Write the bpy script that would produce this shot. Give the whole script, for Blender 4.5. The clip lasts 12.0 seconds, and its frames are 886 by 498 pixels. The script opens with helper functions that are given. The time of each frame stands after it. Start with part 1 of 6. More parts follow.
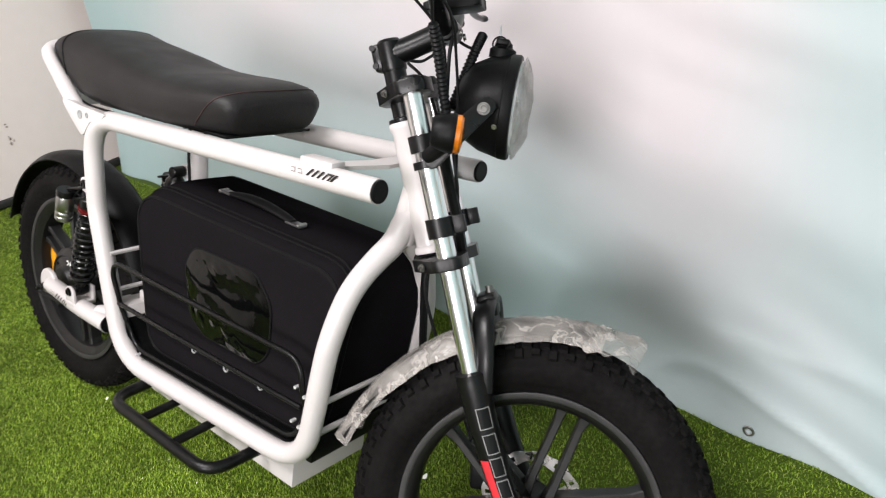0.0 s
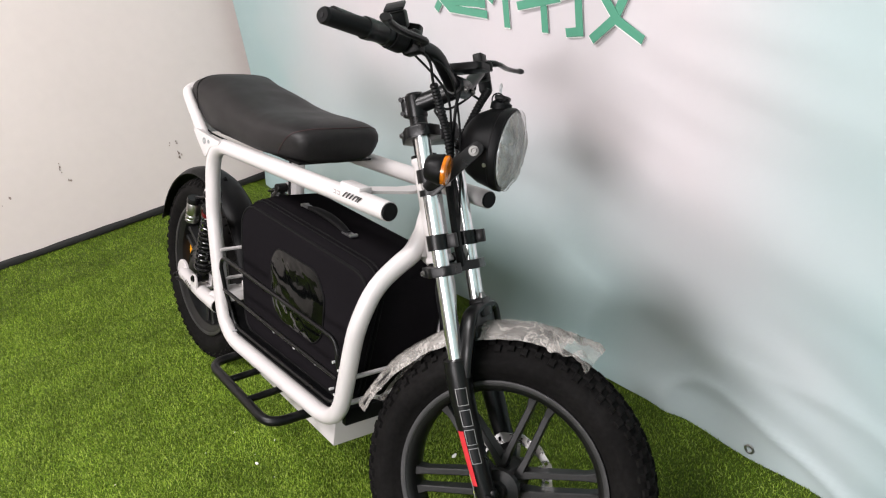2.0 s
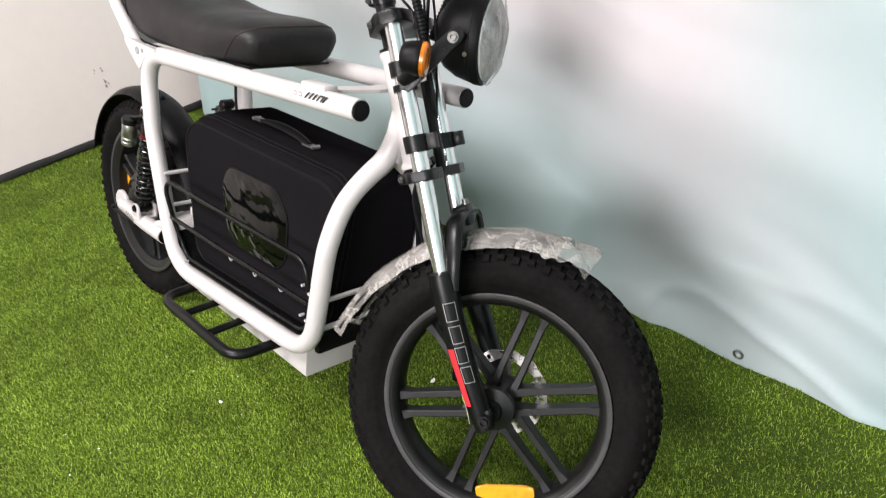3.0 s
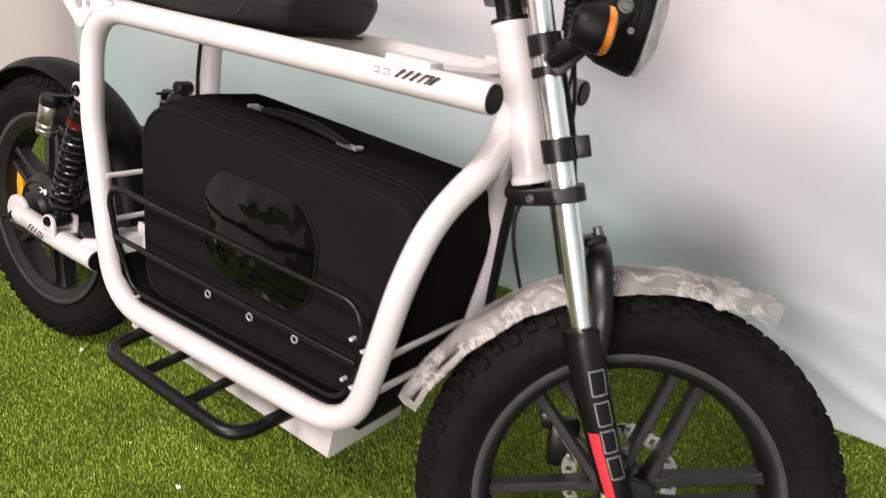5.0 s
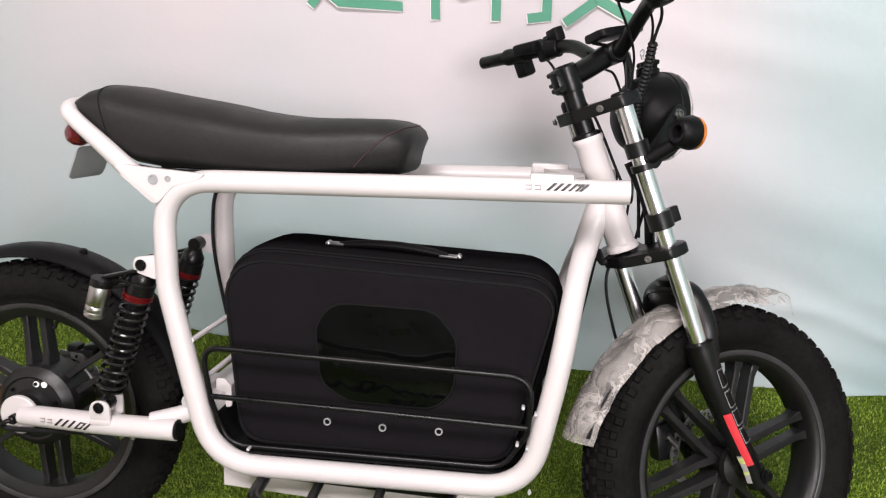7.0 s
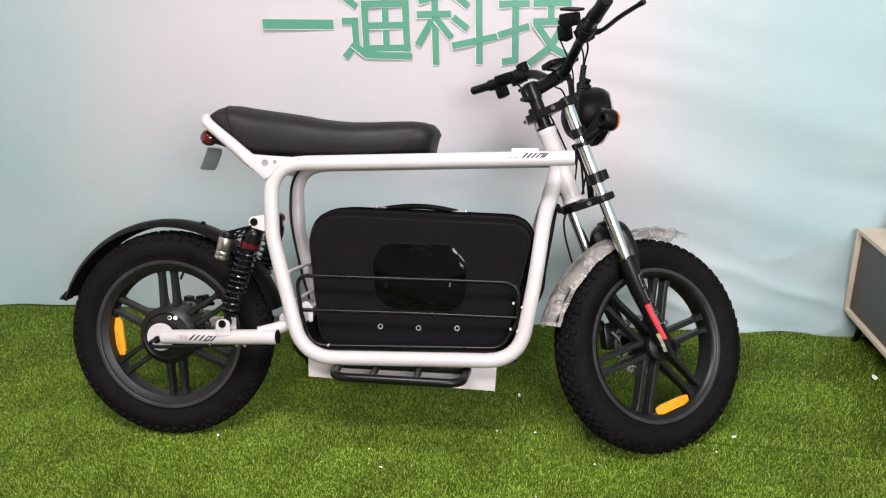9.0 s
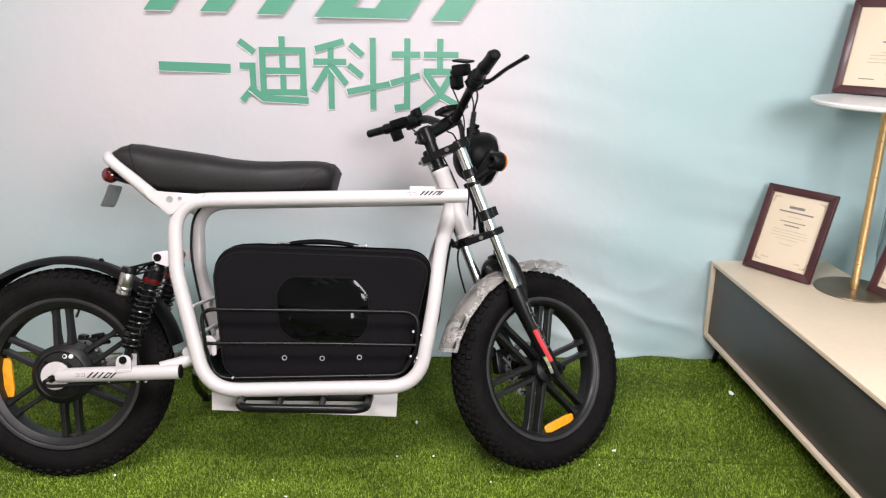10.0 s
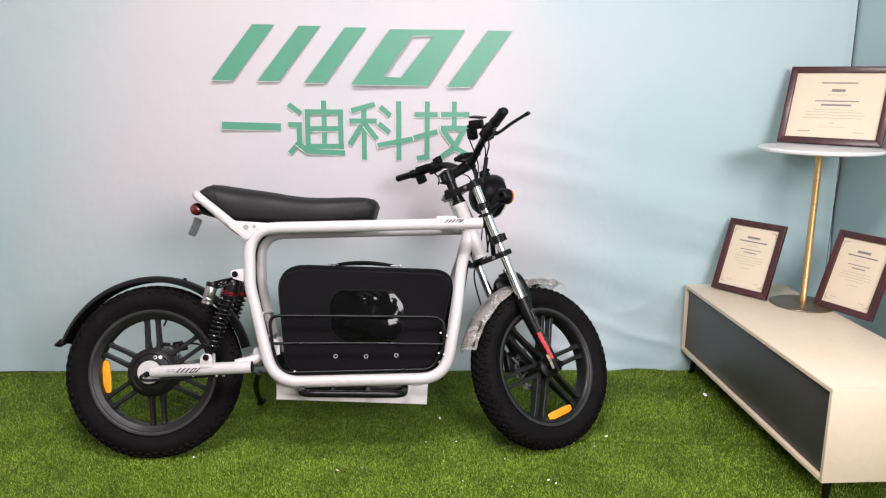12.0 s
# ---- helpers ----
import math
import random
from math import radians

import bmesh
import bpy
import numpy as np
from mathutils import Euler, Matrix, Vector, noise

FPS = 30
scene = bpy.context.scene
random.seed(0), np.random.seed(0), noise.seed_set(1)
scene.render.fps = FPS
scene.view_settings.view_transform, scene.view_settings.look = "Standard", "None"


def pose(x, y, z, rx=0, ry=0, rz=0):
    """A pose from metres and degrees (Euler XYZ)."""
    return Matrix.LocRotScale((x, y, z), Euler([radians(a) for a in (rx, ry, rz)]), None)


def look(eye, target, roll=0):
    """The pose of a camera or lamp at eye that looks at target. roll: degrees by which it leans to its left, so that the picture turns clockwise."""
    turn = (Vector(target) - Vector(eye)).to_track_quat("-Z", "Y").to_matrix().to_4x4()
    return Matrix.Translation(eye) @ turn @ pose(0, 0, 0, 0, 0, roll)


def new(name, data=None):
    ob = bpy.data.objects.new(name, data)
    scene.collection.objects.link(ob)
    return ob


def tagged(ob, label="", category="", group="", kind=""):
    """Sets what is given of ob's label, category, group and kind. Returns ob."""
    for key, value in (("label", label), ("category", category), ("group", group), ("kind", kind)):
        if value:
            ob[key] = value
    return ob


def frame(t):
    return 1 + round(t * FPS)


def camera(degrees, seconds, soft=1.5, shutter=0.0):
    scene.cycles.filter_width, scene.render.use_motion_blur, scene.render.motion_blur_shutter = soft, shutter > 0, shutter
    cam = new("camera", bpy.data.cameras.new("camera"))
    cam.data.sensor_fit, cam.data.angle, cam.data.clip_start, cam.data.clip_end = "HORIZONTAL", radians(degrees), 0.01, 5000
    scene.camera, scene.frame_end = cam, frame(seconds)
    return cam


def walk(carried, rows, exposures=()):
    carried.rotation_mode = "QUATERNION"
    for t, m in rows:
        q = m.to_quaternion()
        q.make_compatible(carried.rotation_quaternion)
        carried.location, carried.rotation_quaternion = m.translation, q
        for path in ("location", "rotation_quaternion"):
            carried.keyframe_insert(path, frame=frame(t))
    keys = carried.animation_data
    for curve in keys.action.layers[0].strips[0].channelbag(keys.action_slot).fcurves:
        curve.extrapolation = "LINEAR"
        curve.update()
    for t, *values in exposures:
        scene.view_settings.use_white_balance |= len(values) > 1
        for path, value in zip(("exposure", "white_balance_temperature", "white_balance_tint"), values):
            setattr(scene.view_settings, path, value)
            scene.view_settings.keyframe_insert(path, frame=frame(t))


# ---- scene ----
cam = camera(60.0, 12.0, soft=1.15, shutter=0.25)
PATH = [
    (0, (1.793, -0.597, 1.221), (0.666, 0.712, 0.213), -5.6),
    (0.5, (2.035, -0.58, 1.254), (0.722, 0.564, 0.271), -5.7),
    (1, (2.154, -0.582, 1.304), (0.749, 0.481, 0.357), -5.9),
    (1.5, (2.19, -0.579, 1.328), (0.747, 0.469, 0.423), -6.8),
    (2, (2.174, -0.591, 1.321), (0.736, 0.453, 0.404), -8.3),
    (2.5, (2.111, -0.601, 1.291), (0.771, 0.473, 0.265), -9.3),
    (3, (2.052, -0.595, 1.218), (0.764, 0.493, 0.143), -8.8),
    (3.2, (2.027, -0.594, 1.194), (0.786, 0.51, 0.079), -8.1),
    (4.8, (1.613, -0.601, 1.07), (0.602, 0.725, -0.035), -0.8),
    (5, (1.528, -0.616, 1.08), (0.552, 0.76, 0.006), -0.0),
    (5.5, (1.301, -0.625, 1.095), (0.463, 0.881, 0.08), 0.8),
    (6, (1.131, -0.684, 1.13), (0.518, 0.937, 0.131), 0.0),
    (6.2, (1.071, -0.773, 1.126), (0.54, 0.904, 0.176), -0.5),
    (6.5, (0.999, -0.86, 1.18), (0.676, 0.854, 0.201), -1.3),
    (7, (0.961, -1.044, 1.203), (0.727, 0.736, 0.323), -0.3),
    (7.2, (0.947, -1.141, 1.2), (0.735, 0.658, 0.352), -0.3),
    (8.8, (0.922, -1.711, 1.234), (0.805, 0.15, 0.511), -1.1),
    (9, (0.944, -1.761, 1.224), (0.775, 0.101, 0.513), -1.5),
    (9.5, (0.934, -1.822, 1.218), (0.786, 0.051, 0.532), -0.9),
    (10, (0.886, -1.888, 1.23), (1.036, 0.015, 0.633), 1.0),
    (10.5, (0.802, -2.024, 1.237), (1.024, -0.131, 0.63), -1.4),
    (11, (0.733, -2.174, 1.258), (0.951, -0.28, 0.652), -1.3),
    (11.5, (0.762, -2.281, 1.257), (0.954, -0.369, 0.701), -0.3),
    (12, (0.757, -2.392, 1.223), (0.927, -0.447, 0.791), 0.5),
]
walk(cam, [(t, look(eye, target, roll)) for t, eye, target, roll in PATH],
     exposures=((0.0, 0.14, 6450, 12), (0.7, 0.17, 6450, 12), (2.0, 0.06, 6450, 13), (2.6, 0.12, 6450, 13), (3.1, 0.32, 6450, 13), (5.0, 0.20, 6850, 20), (6.3, 0.18, 6750, 19), (7.0, 0.06, 6550, 17), (8.5, 0.02, 6400, 14), (9.5, 0.0, 6400, 14), (12.0, -0.08, 6350, 16)))

# ---- light ----
world = bpy.data.worlds.new("world")
scene.world = world
world.use_nodes = True
bg = world.node_tree.nodes["Background"]
sky = world.node_tree.nodes.new("ShaderNodeTexSky")
sky.sky_type, sky.sun_disc = "NISHITA", False
sky.sun_elevation, sky.sun_rotation = radians(45), radians(150)
world.node_tree.links.new(sky.outputs[0], bg.inputs["Color"])
bg.inputs["Strength"].default_value = 0.1
scene.view_settings.exposure = 0.0


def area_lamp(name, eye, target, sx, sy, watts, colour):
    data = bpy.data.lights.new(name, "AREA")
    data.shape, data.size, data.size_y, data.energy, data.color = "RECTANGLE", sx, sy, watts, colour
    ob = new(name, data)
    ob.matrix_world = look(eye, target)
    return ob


# unseen soft key lamp, set where the cast shadows point back; its window is added
area_lamp("unseen_key_lamp", (2.15, -3.47, 1.98), (1.95, 0.0, 1.70), 1.55, 1.05, 138, (1.0, 0.965, 0.957))
area_lamp("ceiling_panel_lamp", (0.55, -1.30, 2.72), (0.55, -1.29, 0.0), 1.2, 0.6, 100, (1.0, 0.965, 0.945))

# ---- materials ----


def material(name, colour, rough=0.5, metal=0.0, vary=0.0, scale=8.0, fine=0.0, bump=0.0, bump_scale=120.0, coat=0.0,
             vary_rough=0.0, alpha=1.0, transmission=0.0, island=0.0, spec=0.5, bump_dist=0.002):
    """A painted, moulded or metal surface: base colour with blotches and grain, uneven gloss and fine relief."""
    m = bpy.data.materials.new(name)
    m.use_nodes = True
    nt = m.node_tree
    b = nt.nodes["Principled BSDF"]
    b.inputs["Base Color"].default_value = (*colour, 1)
    b.inputs["Roughness"].default_value, b.inputs["Metallic"].default_value = rough, metal
    b.inputs["Coat Weight"].default_value, b.inputs["Coat Roughness"].default_value = coat, 0.08
    b.inputs["Alpha"].default_value, b.inputs["Transmission Weight"].default_value = alpha, transmission
    b.inputs["Specular IOR Level"].default_value = spec
    co = nt.nodes.new("ShaderNodeTexCoord")

    def tex(s, detail=3.0):
        n = nt.nodes.new("ShaderNodeTexNoise")
        n.inputs["Scale"].default_value, n.inputs["Detail"].default_value = s, detail
        nt.links.new(co.outputs["Object"], n.inputs["Vector"])
        return n.outputs["Fac"]

    def ranged(src, lo, hi):
        n = nt.nodes.new("ShaderNodeMapRange")
        n.inputs["From Min"].default_value, n.inputs["From Max"].default_value = 0.3, 0.7
        n.inputs["To Min"].default_value, n.inputs["To Max"].default_value = lo, hi
        nt.links.new(src, n.inputs["Value"])
        return n.outputs["Result"]

    def times(a, c):
        n = nt.nodes.new("ShaderNodeMath")
        n.operation = "MULTIPLY"
        nt.links.new(a, n.inputs[0])
        nt.links.new(c, n.inputs[1])
        return n.outputs[0]

    gain = None
    if vary:
        gain = ranged(tex(scale), 1 - vary, 1 + vary)
    if fine:
        g2 = ranged(tex(scale * 17, 2.0), 1 - fine, 1 + fine)
        gain = times(gain, g2) if gain else g2
    if island:
        geo = nt.nodes.new("ShaderNodeNewGeometry")
        n = nt.nodes.new("ShaderNodeMapRange")
        n.inputs["To Min"].default_value, n.inputs["To Max"].default_value = 1 - island, 1 + island
        nt.links.new(geo.outputs["Random Per Island"], n.inputs["Value"])
        gain = times(gain, n.outputs["Result"]) if gain else n.outputs["Result"]
    if gain:
        mul = nt.nodes.new("ShaderNodeVectorMath")
        mul.operation = "SCALE"
        mul.inputs[0].default_value = colour
        nt.links.new(gain, mul.inputs["Scale"])
        nt.links.new(mul.outputs[0], b.inputs["Base Color"])
    if vary_rough:
        nt.links.new(ranged(tex(scale * 2.3), max(0.02, rough - vary_rough), rough + vary_rough), b.inputs["Roughness"])
    if bump:
        n = nt.nodes.new("ShaderNodeBump")
        n.inputs["Strength"].default_value, n.inputs["Distance"].default_value = bump, bump_dist
        nt.links.new(tex(bump_scale, 4.0), n.inputs["Height"])
        nt.links.new(n.outputs[0], b.inputs["Normal"])
    return m


WHITE = material("white_frame_paint", (0.495, 0.467, 0.464), 0.40, vary=0.03, scale=5, bump=0.05, bump_scale=300, coat=0.10, vary_rough=0.06)
BLACK = material("black_satin_metal", (0.0035, 0.0035, 0.0038), 0.33, spec=0.26, vary=0.2, scale=9, bump=0.08, bump_scale=260, vary_rough=0.08)
PLASTIC = material("black_plastic", (0.0036, 0.0036, 0.0040), 0.46, spec=0.13, vary=0.2, scale=12, bump=0.12, bump_scale=420, vary_rough=0.08)
RUBBER = material("tyre_rubber", (0.0068, 0.0063, 0.0062), 0.78, spec=0.05, vary=0.36, scale=7, fine=0.25, bump=0.25, bump_scale=170, vary_rough=0.1, bump_dist=0.0015)
# lip lighter than the rim: gloss at glancing angles put into the colour
RIM_LIP = material("sheen_grey_rim_lip", (0.034, 0.033, 0.034), 0.42, metal=0.3, vary=0.3, scale=14)
RIM = material("dark_grey_cast_alloy", (0.0062, 0.0060, 0.0062), 0.42, metal=0.1, spec=0.38, vary=0.25, scale=10, bump=0.1, bump_scale=220, vary_rough=0.08)
# the rim's alloy a step lighter, for light falling on the spoke faces
SPOKE = material("lit_spoke_alloy", (0.0095, 0.0092, 0.0094), 0.44, metal=0.1, spec=0.36, vary=0.3, scale=10, bump=0.1, bump_scale=220, vary_rough=0.08)
GLOSS_BLACK = material("gloss_black_enamel", (0.006, 0.006, 0.0065), 0.2, vary=0.1, scale=20, spec=0.5, vary_rough=0.05)
CHROME = material("polished_chrome", (0.80, 0.80, 0.81), 0.24, metal=1.0, vary=0.03, scale=20, vary_rough=0.03)
BOLT = material("dull_zinc_bolt", (0.20, 0.197, 0.19), 0.42, metal=1.0, vary=0.3, scale=60, vary_rough=0.1)
DISC = material("brushed_disc_steel", (0.62, 0.61, 0.60), 0.3, metal=1.0, vary=0.1, scale=40, vary_rough=0.1)
REFLECTOR = material("yellow_amber_reflector", (0.80, 0.33, 0.015), 0.2, vary=0.12, scale=60, bump=0.4, bump_scale=300, coat=0.5)
STEEL = material("bare_steel", (0.38, 0.375, 0.36), 0.34, metal=1.0, vary=0.12, scale=30, vary_rough=0.08)
LEATHER = material("black_seat_vinyl", (0.0125, 0.0115, 0.0117), 0.5, spec=0.22, vary=0.14, scale=6, fine=0.12, bump=0.35, bump_scale=330, vary_rough=0.06, bump_dist=0.0012)
NYLON = material("black_nylon_fabric", (0.0086, 0.0077, 0.0088), 0.9, vary=0.07, scale=5, fine=0.06, bump=0.4, bump_scale=520, bump_dist=0.001, spec=0.0)
PIPING = material("black_piping", (0.0060, 0.0058, 0.0062), 0.6, vary=0.1, scale=40, spec=0.1)
VINYL = material("dark_clear_vinyl", (0.0015, 0.0017, 0.0017), 0.08, vary=0.3, scale=9, bump=0.10, bump_scale=14, bump_dist=0.010, spec=0.24, vary_rough=0.02)
AMBER = material("amber_lens", (0.44, 0.120, 0.004), 0.18, vary=0.5, scale=45, bump=0.3, bump_scale=240, coat=0.5)
RED = material("red_lens", (0.085, 0.004, 0.008), 0.10, vary=0.15, scale=60, coat=0.6)
RED_LABEL = material("red_label", (0.48, 0.026, 0.036), 0.35, vary=0.06, scale=60)
RED_RING = material("red_anodised", (0.120, 0.005, 0.006), 0.3, metal=0.5)
GREY_PLATE = material("grey_plate", (0.24, 0.25, 0.25), 0.45, vary=0.08, scale=20)
DECAL = material("black_decal", (0.010, 0.010, 0.010), 0.4, vary=0.1, scale=60)
CHROME_DARK = material("blackened_steel", (0.15, 0.15, 0.155), 0.28, metal=0.8, vary=0.15, scale=40)
NICKEL = material("nickel_plate", (0.56, 0.56, 0.57), 0.36, metal=0.35, vary=0.1, scale=60)
PALE_DECAL = material("silver_outline_decal", (0.26, 0.26, 0.26), 0.35, vary=0.1, scale=60)
STICKER = material("yellow_green_sticker", (0.42, 0.46, 0.16), 0.4, vary=0.25, scale=90)
SEAM = material("dark_red_thread", (0.030, 0.009, 0.010), 0.7)
CABLE = material("black_cable_sheath", (0.005, 0.005, 0.0055), 0.5, vary=0.15, scale=30, spec=0.2)
LENS_GLASS = material("headlight_glass", (0.34, 0.36, 0.37), 0.12, vary=0.45, scale=26, bump=0.6, bump_scale=70, bump_dist=0.004, coat=0.8)
GREEN = material("green_acrylic", (0.082, 0.285, 0.190), 0.42, vary=0.04, scale=4, fine=0.02)
EDGE = material("white_acrylic_edge", (0.82, 0.82, 0.80), 0.4, vary=0.03, scale=12)
CREAM = material("cream_cabinet_paint", (0.66, 0.54, 0.41), 0.45, vary=0.035, scale=3, fine=0.02, bump=0.06, bump_scale=240)
DARK_PANEL = material("charcoal_cabinet_panel", (0.038, 0.037, 0.036), 0.42, vary=0.14, scale=3, bump=0.06, bump_scale=200)
MAHOGANY = material("dark_red_wood_frame", (0.046, 0.0095, 0.0115), 0.40, vary=0.28, scale=16, fine=0.15, coat=0.1)
PAPER = material("cream_certificate_paper", (0.66, 0.55, 0.41), 0.6, vary=0.02, scale=8)
INK = material("grey_print", (0.20, 0.17, 0.16), 0.6, vary=0.2, scale=80)
INK_FAINT = material("faint_print", (0.42, 0.35, 0.26), 0.6, vary=0.15, scale=80)
BRASS = material("brushed_brass", (0.58, 0.38, 0.17), 0.34, metal=0.9, vary=0.04, scale=60, vary_rough=0.08)
MARBLE = material("pale_marble_top", (0.70, 0.68, 0.68), 0.3, vary=0.08, scale=9)
BRONZE = material("dark_bronze_base", (0.15, 0.115, 0.075), 0.35, metal=0.6, vary=0.15, scale=14)
BLACK_STRIP = material("black_rubber_skirting", (0.012, 0.012, 0.012), 0.6, vary=0.3, scale=15)
CEILING = material("grey_ceiling", (0.46, 0.455, 0.45), 0.8, vary=0.02, scale=2)
LITTER = material("white_paper_scraps", (0.75, 0.75, 0.72), 0.7, island=0.2)
STAIN = material("brown_wall_scuffs", (0.27, 0.21, 0.185), 0.8, vary=0.4, scale=70)


def crinkled_film(name, lo, hi):
    """Thin plastic wrap: see-through, whiter along its sharp crinkles."""
    m = bpy.data.materials.new(name)
    m.use_nodes = True
    nt = m.node_tree
    b = nt.nodes["Principled BSDF"]
    b.inputs["Base Color"].default_value = (0.40, 0.375, 0.35, 1)
    b.inputs["Roughness"].default_value, b.inputs["Specular IOR Level"].default_value = 0.26, 0.42
    co = nt.nodes.new("ShaderNodeTexCoord")
    haze = nt.nodes.new("ShaderNodeTexNoise")
    haze.inputs["Scale"].default_value, haze.inputs["Detail"].default_value = 17.0, 5.0
    nt.links.new(co.outputs["Object"], haze.inputs["Vector"])
    a = nt.nodes.new("ShaderNodeMapRange")
    a.inputs["From Min"].default_value, a.inputs["From Max"].default_value = 0.32, 0.70
    a.inputs["To Min"].default_value, a.inputs["To Max"].default_value = lo, hi
    nt.links.new(haze.outputs["Fac"], a.inputs["Value"])
    warp = nt.nodes.new("ShaderNodeTexNoise")
    warp.inputs["Scale"].default_value, warp.inputs["Detail"].default_value = 14.0, 3.0
    nt.links.new(co.outputs["Object"], warp.inputs["Vector"])
    push = nt.nodes.new("ShaderNodeVectorMath")
    push.operation = "MULTIPLY_ADD"
    push.inputs[1].default_value = (0.10, 0.16, 0.10)
    nt.links.new(warp.outputs["Color"], push.inputs[0])
    draw = nt.nodes.new("ShaderNodeVectorMath")
    draw.operation = "MULTIPLY"
    draw.inputs[1].default_value = (0.85, 1.5, 0.42)
    nt.links.new(co.outputs["Object"], draw.inputs[0])
    nt.links.new(draw.outputs[0], push.inputs[2])
    crease = nt.nodes.new("ShaderNodeTexNoise")
    crease.inputs["Scale"].default_value, crease.inputs["Detail"].default_value = 16.0, 4.0
    crease.inputs["Distortion"].default_value = 0.9
    nt.links.new(push.outputs[0], crease.inputs["Vector"])
    centred = nt.nodes.new("ShaderNodeMath")
    centred.operation = "SUBTRACT"
    centred.inputs[1].default_value = 0.5
    nt.links.new(crease.outputs["Fac"], centred.inputs[0])
    ridge = nt.nodes.new("ShaderNodeMath")
    ridge.operation = "ABSOLUTE"
    nt.links.new(centred.outputs[0], ridge.inputs[0])
    fold = nt.nodes.new("ShaderNodeMapRange")
    fold.inputs["From Min"].default_value, fold.inputs["From Max"].default_value = 0.0, 0.034
    fold.inputs["To Min"].default_value, fold.inputs["To Max"].default_value = 0.85 * hi, 0.0
    nt.links.new(ridge.outputs[0], fold.inputs["Value"])
    both = nt.nodes.new("ShaderNodeMath")
    both.operation, both.use_clamp = "ADD", True
    nt.links.new(a.outputs[0], both.inputs[0])
    nt.links.new(fold.outputs[0], both.inputs[1])
    nt.links.new(both.outputs[0], b.inputs["Alpha"])
    bp = nt.nodes.new("ShaderNodeBump")
    bp.inputs["Strength"].default_value, bp.inputs["Distance"].default_value = 0.55, 0.03
    nt.links.new(ridge.outputs[0], bp.inputs["Height"])
    nt.links.new(bp.outputs[0], b.inputs["Normal"])
    return m


FILM = crinkled_film("clear_plastic_film", 0.13, 0.46)
THIN_FILM = crinkled_film("thin_lens_film", 0.05, 0.42)


def wall_paint():
    m = material("off_white_wall_paint", (0.68, 0.615, 0.59), 0.75, vary=0.03, scale=1.3, fine=0.012, bump=0.12, bump_scale=60)
    return m


def turf(name, island):
    """Plastic grass: several greens, a few straw blades; the matting's colour holds the shade between blades."""
    m = bpy.data.materials.new(name)
    m.use_nodes = True
    nt = m.node_tree
    b = nt.nodes["Principled BSDF"]
    b.inputs["Roughness"].default_value, b.inputs["Specular IOR Level"].default_value = 0.5, 0.16
    co = nt.nodes.new("ShaderNodeTexCoord")
    n1 = nt.nodes.new("ShaderNodeTexNoise")
    n1.inputs["Scale"].default_value, n1.inputs["Detail"].default_value = (5.5, 6.0)
    nt.links.new(co.outputs["Object"], n1.inputs["Vector"])
    ramp = nt.nodes.new("ShaderNodeValToRGB")
    e = ramp.color_ramp.elements
    e[0].position, e[0].color = 0.0, (0.040, 0.086, 0.006, 1)
    e[1].position, e[1].color = 1.0, (0.340, 0.430, 0.095, 1)
    k = ramp.color_ramp.elements.new(0.5)
    k.color = (0.150, 0.240, 0.018, 1)
    k = ramp.color_ramp.elements.new(0.88)
    k.color = (0.260, 0.360, 0.045, 1)
    if island:
        geo = nt.nodes.new("ShaderNodeNewGeometry")
        nt.links.new(geo.outputs["Random Per Island"], ramp.inputs[0])
    else:
        n2 = nt.nodes.new("ShaderNodeTexNoise")
        n2.inputs["Scale"].default_value, n2.inputs["Detail"].default_value = (160.0, 3.0)
        nt.links.new(co.outputs["Object"], n2.inputs["Vector"])
        nt.links.new(n2.outputs["Fac"], ramp.inputs[0])
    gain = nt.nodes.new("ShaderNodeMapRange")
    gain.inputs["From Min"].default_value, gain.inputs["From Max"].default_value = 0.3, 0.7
    # blades at full tone; matting at about a third, as shade between blades
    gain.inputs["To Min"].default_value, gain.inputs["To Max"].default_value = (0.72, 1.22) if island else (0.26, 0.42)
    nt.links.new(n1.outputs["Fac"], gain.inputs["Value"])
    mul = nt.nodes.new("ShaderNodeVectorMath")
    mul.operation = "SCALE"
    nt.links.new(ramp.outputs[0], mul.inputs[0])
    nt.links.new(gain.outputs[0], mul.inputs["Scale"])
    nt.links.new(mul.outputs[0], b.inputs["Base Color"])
    b.inputs["Subsurface Weight"].default_value = 0.0
    return m


